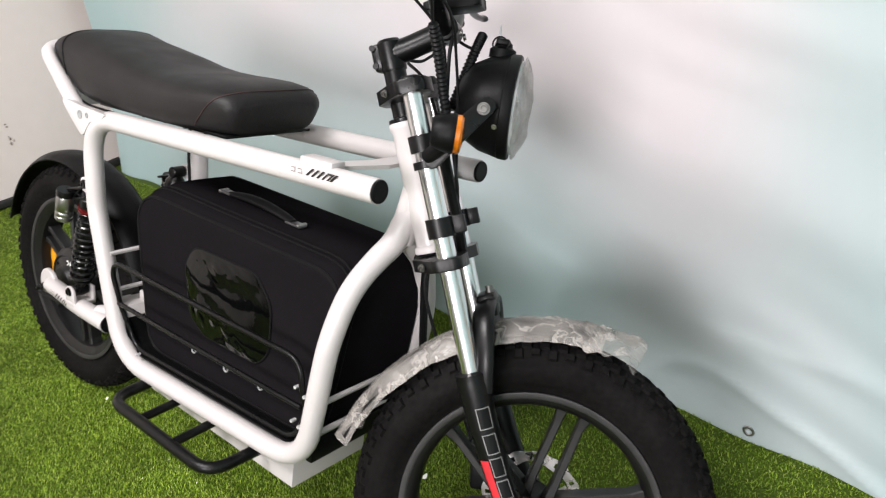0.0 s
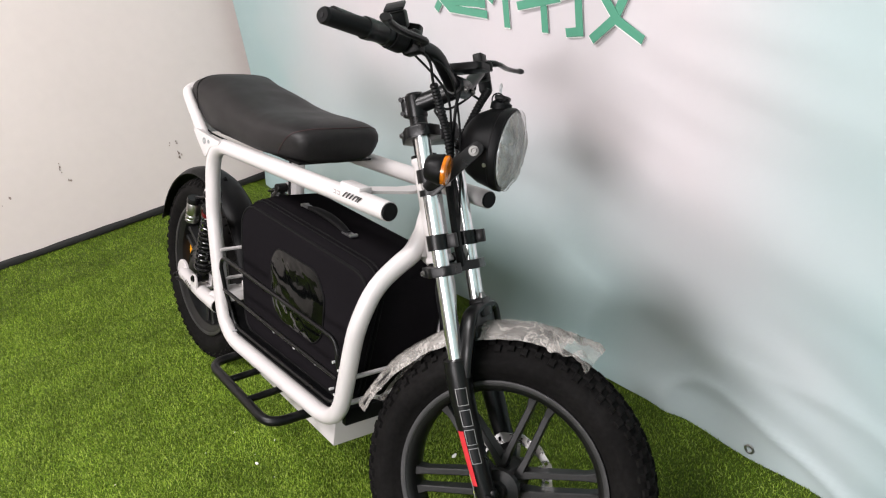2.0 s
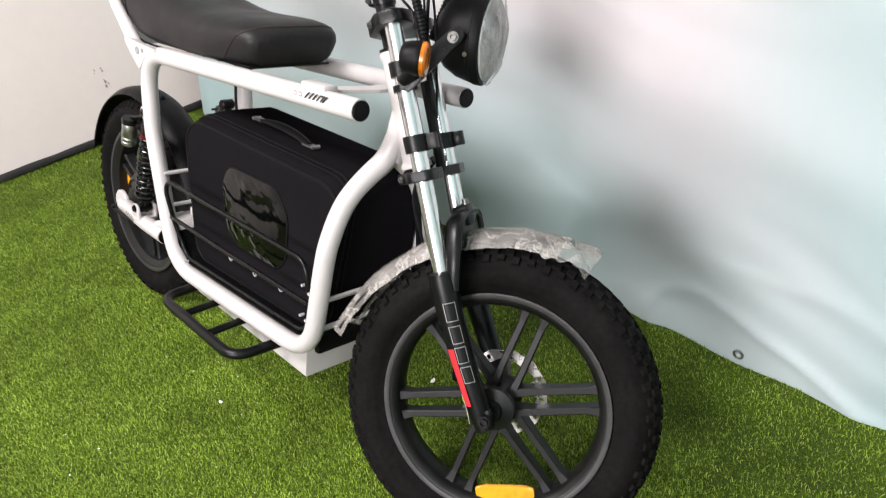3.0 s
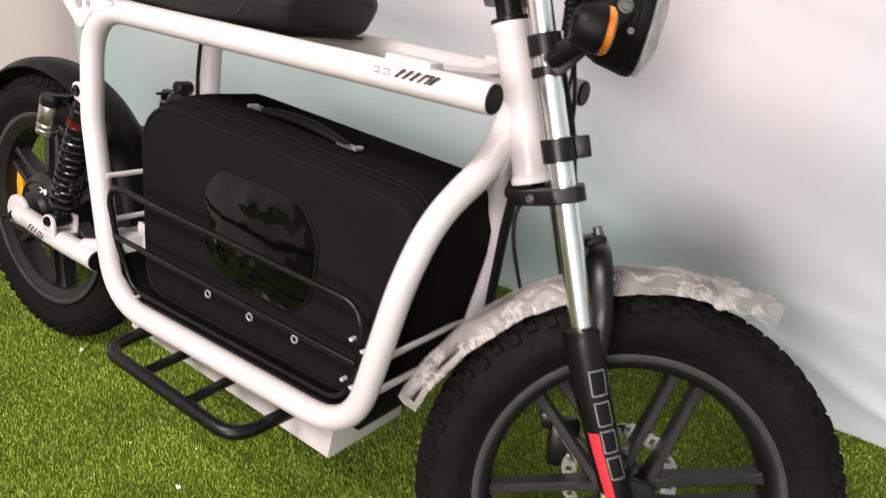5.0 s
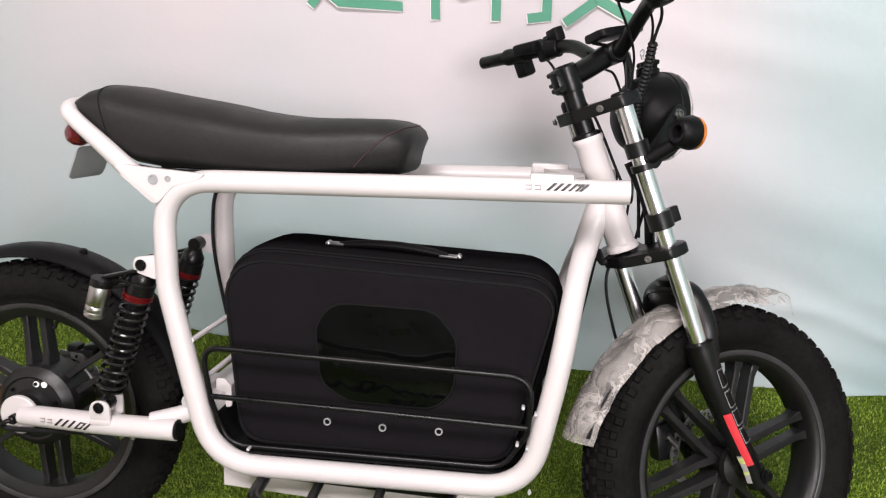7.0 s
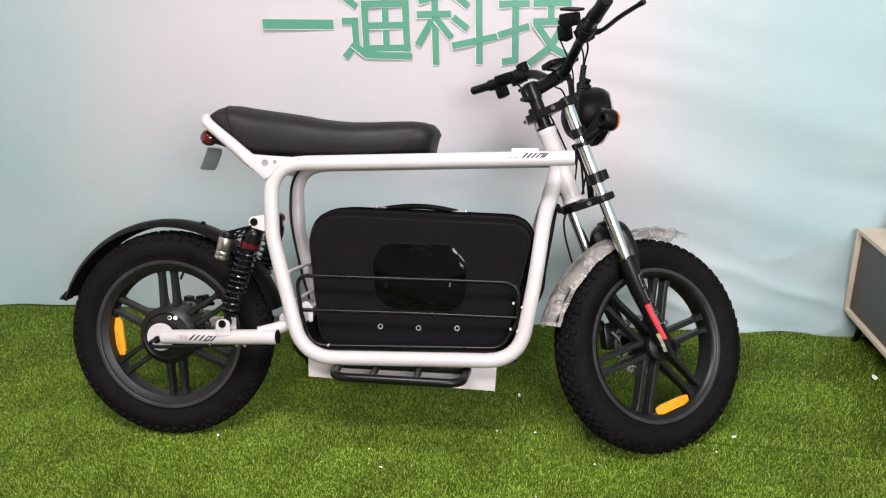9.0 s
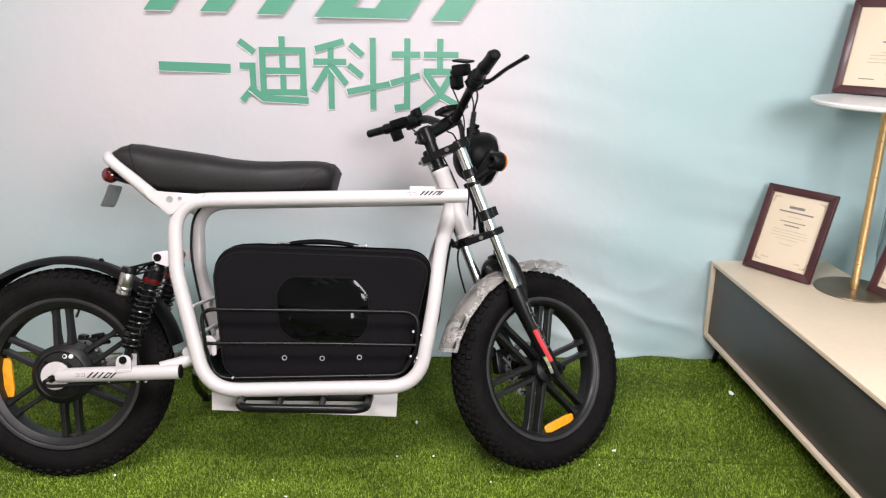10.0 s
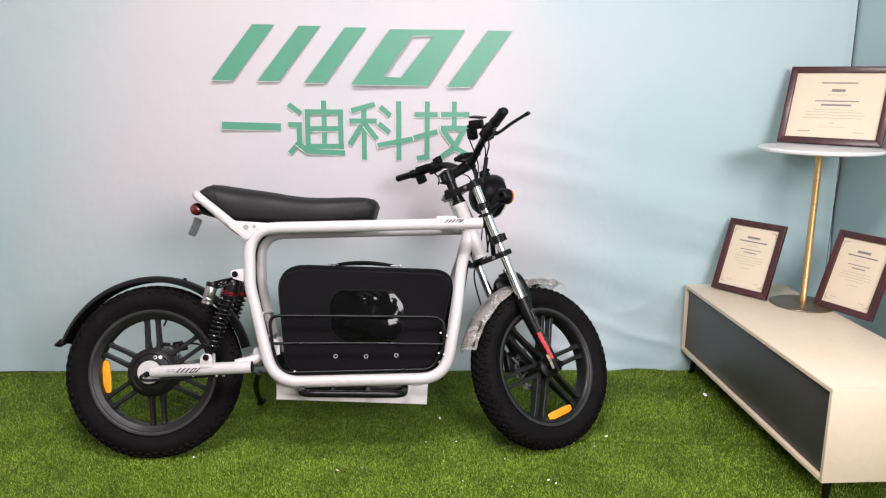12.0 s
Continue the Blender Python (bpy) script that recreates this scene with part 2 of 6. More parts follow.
def printed_cloth():
    """Banner cloth printed white in the middle and fading to pale aqua at its sides and foot."""
    m = bpy.data.materials.new("printed_banner_cloth")
    m.use_nodes = True
    nt = m.node_tree
    b = nt.nodes["Principled BSDF"]
    b.inputs["Roughness"].default_value = 0.55
    co = nt.nodes.new("ShaderNodeTexCoord")
    sep = nt.nodes.new("ShaderNodeSeparateXYZ")
    nt.links.new(co.outputs["Object"], sep.inputs[0])

    def mapped(src, a, c, lo, hi):
        n = nt.nodes.new("ShaderNodeMapRange")
        n.interpolation_type = "SMOOTHSTEP"
        for key, v in (("From Min", a), ("From Max", c), ("To Min", lo), ("To Max", hi)):
            n.inputs[key].default_value = v
        nt.links.new(src, n.inputs["Value"])
        return n.outputs[0]

    def math2(op, p, q):
        n = nt.nodes.new("ShaderNodeMath")
        n.operation = op
        nt.links.new(p, n.inputs[0])
        nt.links.new(q, n.inputs[1])
        return n.outputs[0]

    left = mapped(sep.outputs["X"], -1.1, 0.25, 1.0, 0.0)
    right = mapped(sep.outputs["X"], 0.95, 2.0, 0.0, 1.0)
    foot = mapped(sep.outputs["Z"], 0.0, 0.95, 0.80, 0.0)
    wash = nt.nodes.new("ShaderNodeTexNoise")
    wash.inputs["Scale"].default_value, wash.inputs["Detail"].default_value = (1.15, 2.0)
    nt.links.new(co.outputs["Object"], wash.inputs["Vector"])
    w = mapped(wash.outputs["Fac"], 0.3, 0.7, -0.22, 0.26)
    fac = math2("MAXIMUM", math2("MAXIMUM", left, right), foot)
    fac = math2("ADD", fac, w)
    mix = nt.nodes.new("ShaderNodeMix")
    mix.data_type = "RGBA"
    mix.clamp_factor = True
    mix.inputs[6].default_value = (0.555, 0.518, 0.537, 1)
    mix.inputs[7].default_value = (0.365, 0.494, 0.503, 1)
    nt.links.new(fac, mix.inputs[0])
    nt.links.new(mix.outputs[2], b.inputs["Base Color"])
    weave = nt.nodes.new("ShaderNodeTexNoise")
    weave.inputs["Scale"].default_value, weave.inputs["Detail"].default_value = (5.0, 5.0)
    nt.links.new(co.outputs["Object"], weave.inputs["Vector"])
    bp = nt.nodes.new("ShaderNodeBump")
    bp.inputs["Strength"].default_value, bp.inputs["Distance"].default_value = 0.28, 0.02
    nt.links.new(weave.outputs["Fac"], bp.inputs["Height"])
    nt.links.new(bp.outputs[0], b.inputs["Normal"])
    return m


WALL = wall_paint()
# for the unseen south wall: a dim room put into its colour
DIM_WALL = material("dimmed_wall_grey", (0.20, 0.195, 0.19), 0.8, vary=0.04, scale=2)
CLOTH = printed_cloth()
AQUA = material("aqua_banner_cloth", (0.40, 0.545, 0.555), 0.6, vary=0.05, scale=2, bump=0.3, bump_scale=5, bump_dist=0.01)
GRASS = turf("plastic_grass_blades", True)
SHADED_MATTING = turf("shaded_grass_matting", False)

# ---- mesh tools ----
Y = Vector((0, 1, 0))


def finish(name, bm, mat, smooth=38):
    me = bpy.data.meshes.new(name)
    bmesh.ops.recalc_face_normals(bm, faces=bm.faces)
    bm.to_mesh(me)
    bm.free()
    if smooth:
        me.polygons.foreach_set("use_smooth", [True] * len(me.polygons))
        me.set_sharp_from_angle(angle=radians(smooth))
    me.materials.append(mat)
    return me


def part(name, bm, mat, parent=None, label="", smooth=38):
    ob = new(name, finish(name, bm, mat, smooth))
    ob.parent = parent
    return tagged(ob, label)


def fillet(points, radius, steps=6):
    """A polyline with its inner corners rounded; radius: one value or one for each inner corner."""
    pts = [Vector(p) for p in points]
    out = [pts[0]]
    for i in range(1, len(pts) - 1):
        r = radius[i - 1] if isinstance(radius, (list, tuple)) else radius
        a, c = pts[i - 1] - pts[i], pts[i + 1] - pts[i]
        half = a.angle(c) / 2
        cut = min(r / max(math.tan(half), 1e-3), a.length * 0.49, c.length * 0.49)
        p, q = pts[i] + a.normalized() * cut, pts[i] + c.normalized() * cut
        for k in range(steps + 1):
            u = k / steps
            out.append(p * (1 - u) ** 2 + pts[i] * 2 * u * (1 - u) + q * u * u)
    return out + [pts[-1]]


def spline(points, steps=6):
    """A smooth curve through the points."""
    pts = [Vector(p) for p in points]
    ext = [pts[0] * 2 - pts[1]] + pts + [pts[-1] * 2 - pts[-2]]
    out = []
    for i in range(1, len(ext) - 2):
        p0, p1, p2, p3 = ext[i - 1:i + 3]
        for k in range(steps):
            u = k / steps
            out.append(0.5 * (2 * p1 + (p2 - p0) * u + (2 * p0 - 5 * p1 + 4 * p2 - p3) * u * u + (3 * p1 - p0 - 3 * p2 + p3) * u ** 3))
    return out + [pts[-1]]


def tube(bm, points, radius, n=14, closed=False, flat=1.0, m=None):
    """A round tube along a polyline; radius: one value or one for each point; flat squeezes it across."""
    pts = [Vector(p) for p in points]
    if m:
        pts = [m @ p for p in pts]
    count = len(pts)
    rad = list(radius) if isinstance(radius, (list, tuple)) else [radius] * count
    rings, side = [], None
    for i, p in enumerate(pts):
        a = pts[i - 1] if (i or closed) else p
        c = pts[(i + 1) % count] if (i < count - 1 or closed) else p
        t = (c - a).normalized()
        if side is None:
            side = t.cross(Vector((0, 0, 1)) if abs(t.z) < 0.9 else Vector((0, 1, 0))).normalized()
        side = (side - t * side.dot(t)).normalized()
        up = t.cross(side)
        rings.append([bm.verts.new(p + (side * math.cos(k * math.tau / n) + up * math.sin(k * math.tau / n) * flat) * rad[i]) for k in range(n)])
    for i in range(count if closed else count - 1):
        r1, r2 = rings[i], rings[(i + 1) % count]
        for k in range(n):
            bm.faces.new((r1[k], r1[(k + 1) % n], r2[(k + 1) % n], r2[k]))
    if not closed:
        bm.faces.new(rings[0][::-1])
        bm.faces.new(rings[-1])
    return bm


def lathe(bm, profile, m, n=32, loop=False):
    """Turns a profile of (radius, height) round the z axis of m."""
    rings = []
    for r, h in profile:
        if r < 1e-5:
            rings.append([bm.verts.new(m @ Vector((0, 0, h)))])
        else:
            rings.append([bm.verts.new(m @ Vector((r * math.cos(k * math.tau / n), r * math.sin(k * math.tau / n), h))) for k in range(n)])
    pairs = list(zip(rings, rings[1:])) + ([(rings[-1], rings[0])] if loop else [])
    for a, c in pairs:
        for k in range(n):
            k2 = (k + 1) % n
            if len(a) == 1 and len(c) > 1:
                bm.faces.new((a[0], c[k], c[k2]))
            elif len(c) == 1 and len(a) > 1:
                bm.faces.new((a[k], a[k2], c[0]))
            elif len(a) > 1:
                bm.faces.new((a[k], a[k2], c[k2], c[k]))
    if not loop:
        for ring in (rings[0], rings[-1]):
            if len(ring) > 1:
                bm.faces.new(ring)
    return bm


def box(bm, sx, sy, sz, m, bevel=0.0, seg=2):
    made = bmesh.ops.create_cube(bm, size=1.0, matrix=m @ Matrix.Diagonal((sx, sy, sz, 1)))
    if bevel:
        edges = list({e for v in made["verts"] for e in v.link_edges})
        bmesh.ops.bevel(bm, geom=edges, offset=bevel, segments=seg, profile=0.5, affect="EDGES")
    return bm


def slab(bm, outline, thick, m, bevel=0.0):
    """A flat plate: an outline in the x-y plane of m, from z = 0 to thick."""
    lo = [bm.verts.new(m @ Vector((x, y, 0))) for x, y in outline]
    hi = [bm.verts.new(m @ Vector((x, y, thick))) for x, y in outline]
    count = len(lo)
    faces = [bm.faces.new(lo[::-1]), bm.faces.new(hi)]
    for k in range(count):
        faces.append(bm.faces.new((lo[k], lo[(k + 1) % count], hi[(k + 1) % count], hi[k])))
    if bevel:
        edges = list(faces[1].edges) + list(faces[0].edges)
        bmesh.ops.bevel(bm, geom=edges, offset=bevel, segments=2, profile=0.5, affect="EDGES")
    return bm


def rounded(points, radius, steps=5):
    """A closed 2D outline with rounded corners."""
    out = []
    count = len(points)
    for i in range(count):
        p, a, c = (Vector((*points[k % count], 0)) for k in (i, i - 1, i + 1))
        r = radius[i] if isinstance(radius, (list, tuple)) else radius
        da, dc = a - p, c - p
        cut = min(r / math.tan(da.angle(dc) / 2), da.length * 0.49, dc.length * 0.49)
        s, e = p + da.normalized() * cut, p + dc.normalized() * cut
        for k in range(steps + 1):
            u = k / steps
            q = s * (1 - u) ** 2 + p * 2 * u * (1 - u) + e * u * u
            out.append((q.x, q.y))
    return out


def axes(origin, x, y, z):
    m = Matrix.Identity(4)
    for k, v in enumerate((x, y, z)):
        m.col[k][:3] = Vector(v)
    m.translation = Vector(origin)
    return m


def along(a, c):
    """A frame at a whose z axis points to c."""
    z = (Vector(c) - Vector(a)).normalized()
    x = z.cross(Vector((0, 1, 0)) if abs(z.y) < 0.9 else Vector((1, 0, 0))).normalized()
    return axes(a, x, z.cross(x), z)


def rod(bm, a, c, r, n=12, bevel=0.0):
    h = (Vector(c) - Vector(a)).length
    prof = [(0, 0), (r - bevel, 0), (r, bevel), (r, h - bevel), (r - bevel, h), (0, h)] if bevel else [(0, 0), (r, 0), (r, h), (0, h)]
    return lathe(bm, prof, along(a, c), n)


def hexbolt(bm, a, normal, r=0.006, h=0.004):
    a = Vector(a)
    lathe(bm, [(0, 0), (r * 1.35, 0), (r * 1.35, h * 0.3), (r, h * 0.3), (r, h), (r * 0.55, h), (r * 0.5, h * 0.5), (0, h * 0.5)], along(a, a + Vector(normal)), 12)
    return bm


B = bmesh.new

# ---- room ----
FLOOR_Z = -0.006


def room():
    bm = B()
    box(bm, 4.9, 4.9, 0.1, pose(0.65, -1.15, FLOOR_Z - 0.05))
    tagged(part("floor", bm, SHADED_MATTING, smooth=0), "floor covered with green artificial turf matting", "floor", kind="structure")
    bm = B()
    box(bm, 0.1, 4.9, 2.9, pose(-1.453, -1.2, 1.4, 0, 0, -4.4))
    tagged(part("wall_west", bm, WALL, smooth=0), "off-white painted wall with small brown scuffs", "wall", kind="structure")
    bm = B()
    box(bm, 4.9, 0.1, 2.9, pose(0.7, 1.02, 1.4, 0, 0, -3.2))
    tagged(part("wall_north", bm, WALL, smooth=0), "plain off-white wall behind the hanging banner", "wall", kind="structure")
    bm = B()
    box(bm, 0.1, 4.9, 2.9, pose(2.97, -1.2, 1.4, 0, 0, -3.2))
    tagged(part("wall_east", bm, WALL, smooth=0), "plain off-white side wall", "wall", kind="structure")
    # unseen wall pieced round an opening added to hold the key lamp
    bm = B()
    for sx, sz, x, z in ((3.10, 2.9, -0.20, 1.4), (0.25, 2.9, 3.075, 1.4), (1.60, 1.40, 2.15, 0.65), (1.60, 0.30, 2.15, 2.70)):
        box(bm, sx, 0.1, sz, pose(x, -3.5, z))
    tagged(part("wall_south", bm, DIM_WALL, smooth=0), "plain unseen wall toned dark, with an opening added for the key lamp", "wall", kind="structure")
    bm = B()
    box(bm, 4.9, 4.9, 0.1, pose(0.7, -1.2, 2.80))
    tagged(part("ceiling", bm, CEILING, smooth=0), "plain pale grey ceiling", "ceiling", kind="structure")
    # rubber strip at the foot of the left wall
    bm = B()
    pts = []
    for k in range(60):
        y = -2.2 + k * 0.052
        pts.append((-1.401 + (y + 1.2) * 0.077 + 0.012 + 0.006 * noise.noise((y * 3, 0, 0)), y, 0.012 + 0.007 * noise.noise((y * 2.1, 5, 0))))
    tube(bm, pts, [0.013 + 0.004 * noise.noise((k * 0.4, 9, 0)) for k in range(60)], 8, flat=1.3)
    tagged(part("baseboard", bm, BLACK_STRIP), "black rubber strip along the foot of the wall", "skirting", kind="structure")
    # scuffs on the left wall
    bm = B()
    rng = random.Random(4)
    for cy, cz, count in ((0.00, 0.315, 6), (0.49, 0.265, 8), (-0.25, 0.265, 4)):
        for _ in range(count):
            y, z = cy + rng.gauss(0, 0.014), cz + rng.gauss(0, 0.030)
            r = rng.uniform(0.0018, 0.0050)
            m = axes((-1.4025 + (y + 1.2) * 0.077 + 0.0022, y, z), (0, 1, 0), (0, 0, 1), (1, 0, 0))
            slab(bm, [(r * rng.uniform(0.5, 1.3) * math.cos(a), r * rng.uniform(0.7, 2.2) * math.sin(a)) for a in [i * math.tau / 8 for i in range(8)]], 0.0006, m)
    tagged(part("wall_scuffs", bm, STAIN, smooth=0), "small brown scuff marks on the white wall", "wall marks", kind="stuff")


def backdrop_y(x, z):
    """The cloth hangs nearly upright and its foot drags forward over the turf."""
    foot = max(0.0, 1 - z / 0.55) ** 2
    y = 0.822 - 0.055 * x
    y -= foot * (0.072 - 0.014 * x - 0.034 * min(1.0, max(0.0, (0.3 - x) / 0.5)))
    y += 0.007 * noise.noise((x * 1.5, z * 2.4, 3.0)) * min(1.0, 0.15 + abs(z - 1.1))
    y += foot * 0.022 * noise.noise((x * 5.0, z * 1.4, 7.0))
    # soft folds that run down to the right from the middle
    y += 0.0085 * math.sin(17 * (z + 0.34 * x) + 2.2 * noise.noise((x, z, 1))) * max(0.0, min(1.0, (x - 0.9) * 1.5)) * max(0.0, 1 - abs(z - 0.5) / 0.5)
    y += 0.0032 * noise.noise((x * 2.2, z * 9.0 + x * 3.0, 5.0)) * max(0.0, min(1.0, (x - 0.7) * 1.5)) * max(0.0, 1 - z / 1.1)
    # finer ripples in patches beside them
    patch = max(0.0, 0.35 + 1.3 * noise.noise((x * 2.0, z * 2.6, 12.0)))
    y += 0.0019 * patch * math.sin(58 * (z + 0.30 * x) + 5.0 * noise.noise((x * 1.6, z * 1.8, 4.0))) * max(0.0, min(1.0, (x - 0.75) * 1.6)) * max(0.0, min(1.0, (1.25 - z) * 2.0))
    # creases where the slack foot is pushed together
    ridge = max(0.0, 1 - 4.5 * abs(noise.noise((x * 2.4 + z * 3.0, z * 4.2 - x * 0.8, 9.0))))
    y -= 0.011 * ridge * ridge * max(0.0, 1 - z / 0.42) * min(1.0, max(0.0, (x - 0.55) * 2.0))
    return y


def backdrop():
    bm = B()
    nx, nz = 230, 150
    grid = []
    for i in range(nx + 1):
        x = -1.15 + 3.84 * i / nx
        col = []
        for k in range(nz + 1):
            z = 2.45 * (k / nz) ** 1.35
            lift = 0.006 * noise.noise((x * 3.2, 11, 0)) - 0.004 if k == 0 else 0
            col.append(bm.verts.new((x, backdrop_y(x, z), z + lift)))
        grid.append(col)
    for i in range(nx):
        for k in range(nz):
            bm.faces.new((grid[i][k], grid[i + 1][k], grid[i + 1][k + 1], grid[i][k + 1]))
    bm.normal_update()
    bmesh.ops.solidify(bm, geom=bm.faces[:], thickness=0.002)
    ob = part("backdrop", bm, CLOTH, smooth=60)
    tagged(ob, "wrinkled banner cloth fading from white to pale aqua", "backdrop", kind="structure")
    # brass eyelet at the foot
    bm = B()
    p = Vector((1.485, backdrop_y(1.485, 0.03) - 0.003, 0.022))
    tube(bm, [p + Vector((0.010 * math.cos(a), -0.001, 0.010 * math.sin(a))) for a in [k * math.tau / 16 for k in range(16)]], 0.003, 6, closed=True)
    part("eyelet", bm, STEEL, ob, "dull metal eyelet")
    bm = B()
    cols = []
    for i in range(41):
        u = i / 40
        cols.append([bm.verts.new((2.700 + 0.06 * u + 0.012 * noise.noise((u * 9, z * 1.5, 2)), 0.684 - 2.6 * u, z)) for z in [q * 0.1 for q in range(25)]])
    for i in range(40):
        for k in range(24):
            bm.faces.new((cols[i][k], cols[i + 1][k], cols[i + 1][k + 1], cols[i][k + 1]))
    bm.normal_update()
    bmesh.ops.solidify(bm, geom=bm.faces[:], thickness=0.002)
    tagged(part("backdrop", bm, AQUA, smooth=60), "plain aqua banner cloth hanging in the corner", "backdrop", kind="structure")
    # thin dark tube drawn for the banners' seam line; no cord hangs there
    bm = B()
    tube(bm, spline([(2.668, 0.640, 1.6), (2.666, 0.634, 1.2), (2.662, 0.632, 0.9), (2.664, 0.634, 0.72), (2.658, 0.632, 0.4)], 5), 0.0012, 6)
    tagged(part("cord", bm, CABLE), "thin dark line added along the seam of the two banners", "cord")
    return ob


def sign(parent):
    """Raised sign on the banner: slanted bars above, groups of flat strokes below."""

    def plate(name, outline, lift=0):
        y = min(backdrop_y(p[0] + (q[0] - p[0]) * k / 8, p[1] + (q[1] - p[1]) * k / 8) for p in outline for q in outline for k in range(9)) - 0.0008 - lift * 0.00015
        m = axes((0, y, 0), (1, 0, 0), (0, 0, 1), (0, -1, 0))
        back = B()
        slab(back, [(x - 0.0022, z - 0.0028) for x, z in outline], 0.0035, m)
        ob = part(name, back, EDGE, parent, smooth=0)
        front = B()
        slab(front, outline, 0.0022, m @ pose(0, 0, 0.0037), 0.0006)
        part("face", front, GREEN, ob, "matt green face", smooth=0)

    def slant(x0, x1, w, lo, hi):
        return [(x0, lo), (x0 + w, lo), (x1 + w, hi), (x1, hi)]

    plate("slanted_bar", slant(0.105, 0.275, 0.086, 1.212, 1.428))
    plate("slanted_bar", slant(0.287, 0.456, 0.086, 1.210, 1.424))
    plate("slanted_bar", slant(0.471, 0.637, 0.086, 1.204, 1.420))
    plate("slanted_bar", slant(1.042, 1.203, 0.097, 1.193, 1.413))
    # the open slanted block: one plate with a slanted hole
    outer = [(0.659, 1.199), (0.966, 1.197), (1.113, 1.415), (0.815, 1.414)]
    hole = [(0.786, 1.231), (0.857, 1.228), (0.986, 1.391), (0.905, 1.390)]
    y = min(backdrop_y(0.66 + 0.05 * i, 1.2 + 0.03 * k) for i in range(10) for k in range(8)) - 0.0008

    def ring_plate(dx, dz, y_back, y_front):
        bm = B()
        rings = [[bm.verts.new((x + dx, yy, z + dz)) for x, z in pts] for pts in (outer, hole) for yy in (y_back, y_front)]
        ob, of, hb, hf = rings
        for k in range(4):
            q = (k + 1) % 4
            for a, c in ((of, hf), (hb, ob), (ob, of), (hf, hb)):
                bm.faces.new((a[k], a[q], c[q], c[k]))
        return bm

    block = part("slanted_block", ring_plate(-0.0022, -0.0028, y, y - 0.0035), EDGE, parent, smooth=0)
    part("face", ring_plate(0, 0, y - 0.0037, y - 0.0060), GREEN, block, "matt green face", smooth=0)

    def stroke(points, w, lift):
        """A bent stroke of even width, mitred at its corners."""
        pts = [Vector((*p, 0)) for p in points]
        near, far = [], []
        for k, p in enumerate(pts):
            a = (p - pts[k - 1]).normalized() if k else (pts[1] - p).normalized()
            c = (pts[k + 1] - p).normalized() if k < len(pts) - 1 else a
            mid = (a + c).normalized()
            n = Vector((-mid.y, mid.x, 0)) * (w / 2 / max(0.5, mid.dot(a)))
            near.append((p.x + n.x, p.y + n.y))
            far.append((p.x - n.x, p.y - n.y))
        plate("sign_stroke", near + far[::-1], lift)

    w = 0.0208
    stroke(((0.137, 1.034), (0.372, 1.028)), 0.030, 0)
    groups = (
        (((0.405, 1.119), (0.453, 1.082)),
         ((0.402, 1.038), (0.445, 1.038), (0.445, 0.964)),
         ((0.451, 0.974), (0.405, 0.922)),
         ((0.436, 0.967), (0.479, 0.932), (0.629, 0.924)),
         ((0.480, 0.940), (0.480, 1.090), (0.613, 1.090), (0.613, 0.940)),
         ((0.546, 1.135), (0.546, 0.951)),
         ((0.470, 0.952), (0.625, 0.952)),
         ((0.484, 1.023), (0.610, 1.023))),
        (((0.752, 1.122), (0.656, 1.095)),
         ((0.649, 1.055), (0.759, 1.055)),
         ((0.707, 1.105), (0.707, 0.897)),
         ((0.702, 1.045), (0.649, 0.959)),
         ((0.712, 1.041), (0.759, 0.981)),
         ((0.773, 1.112), (0.814, 1.077)),
         ((0.766, 1.045), (0.811, 1.009)),
         ((0.848, 1.135), (0.848, 0.898)),
         ((0.761, 0.957), (0.905, 0.984))),
        (((0.911, 1.082), (1.006, 1.082)),
         ((0.963, 1.135), (0.963, 0.910), (0.920, 0.905)),
         ((0.908, 0.988), (1.006, 1.014)),
         ((1.018, 1.083), (1.135, 1.083)),
         ((1.073, 1.135), (1.073, 1.028)),
         ((1.018, 1.028), (1.119, 1.028), (1.073, 0.949), (1.004, 0.898)),
         ((1.028, 1.021), (1.082, 0.946), (1.149, 0.910))),
    )
    for group in groups:
        for k, points in enumerate(group):
            stroke(points, w, k)


# ---- bike: frames of reference ----
LEAN = radians(15.8)
BIKE_Y = -0.008
RAKE, STEER = radians(21.3), radians(29)
AXIS = Vector((-math.sin(RAKE), 0, math.cos(RAKE)))
AHEAD0 = Vector((math.cos(RAKE), 0, math.sin(RAKE)))
AHEAD = AHEAD0 * math.cos(STEER) + Y * math.sin(STEER)
LEFT = Y * math.cos(STEER) - AHEAD0 * math.sin(STEER)
S = axes((1.118, 0, 0.635), AHEAD, LEFT, AXIS)
REAR_C, REAR_R = Vector((0.018, 0.018, 0.281)), 0.283
FRONT_C, FRONT_R = (0.064, 0, -0.420), 0.281


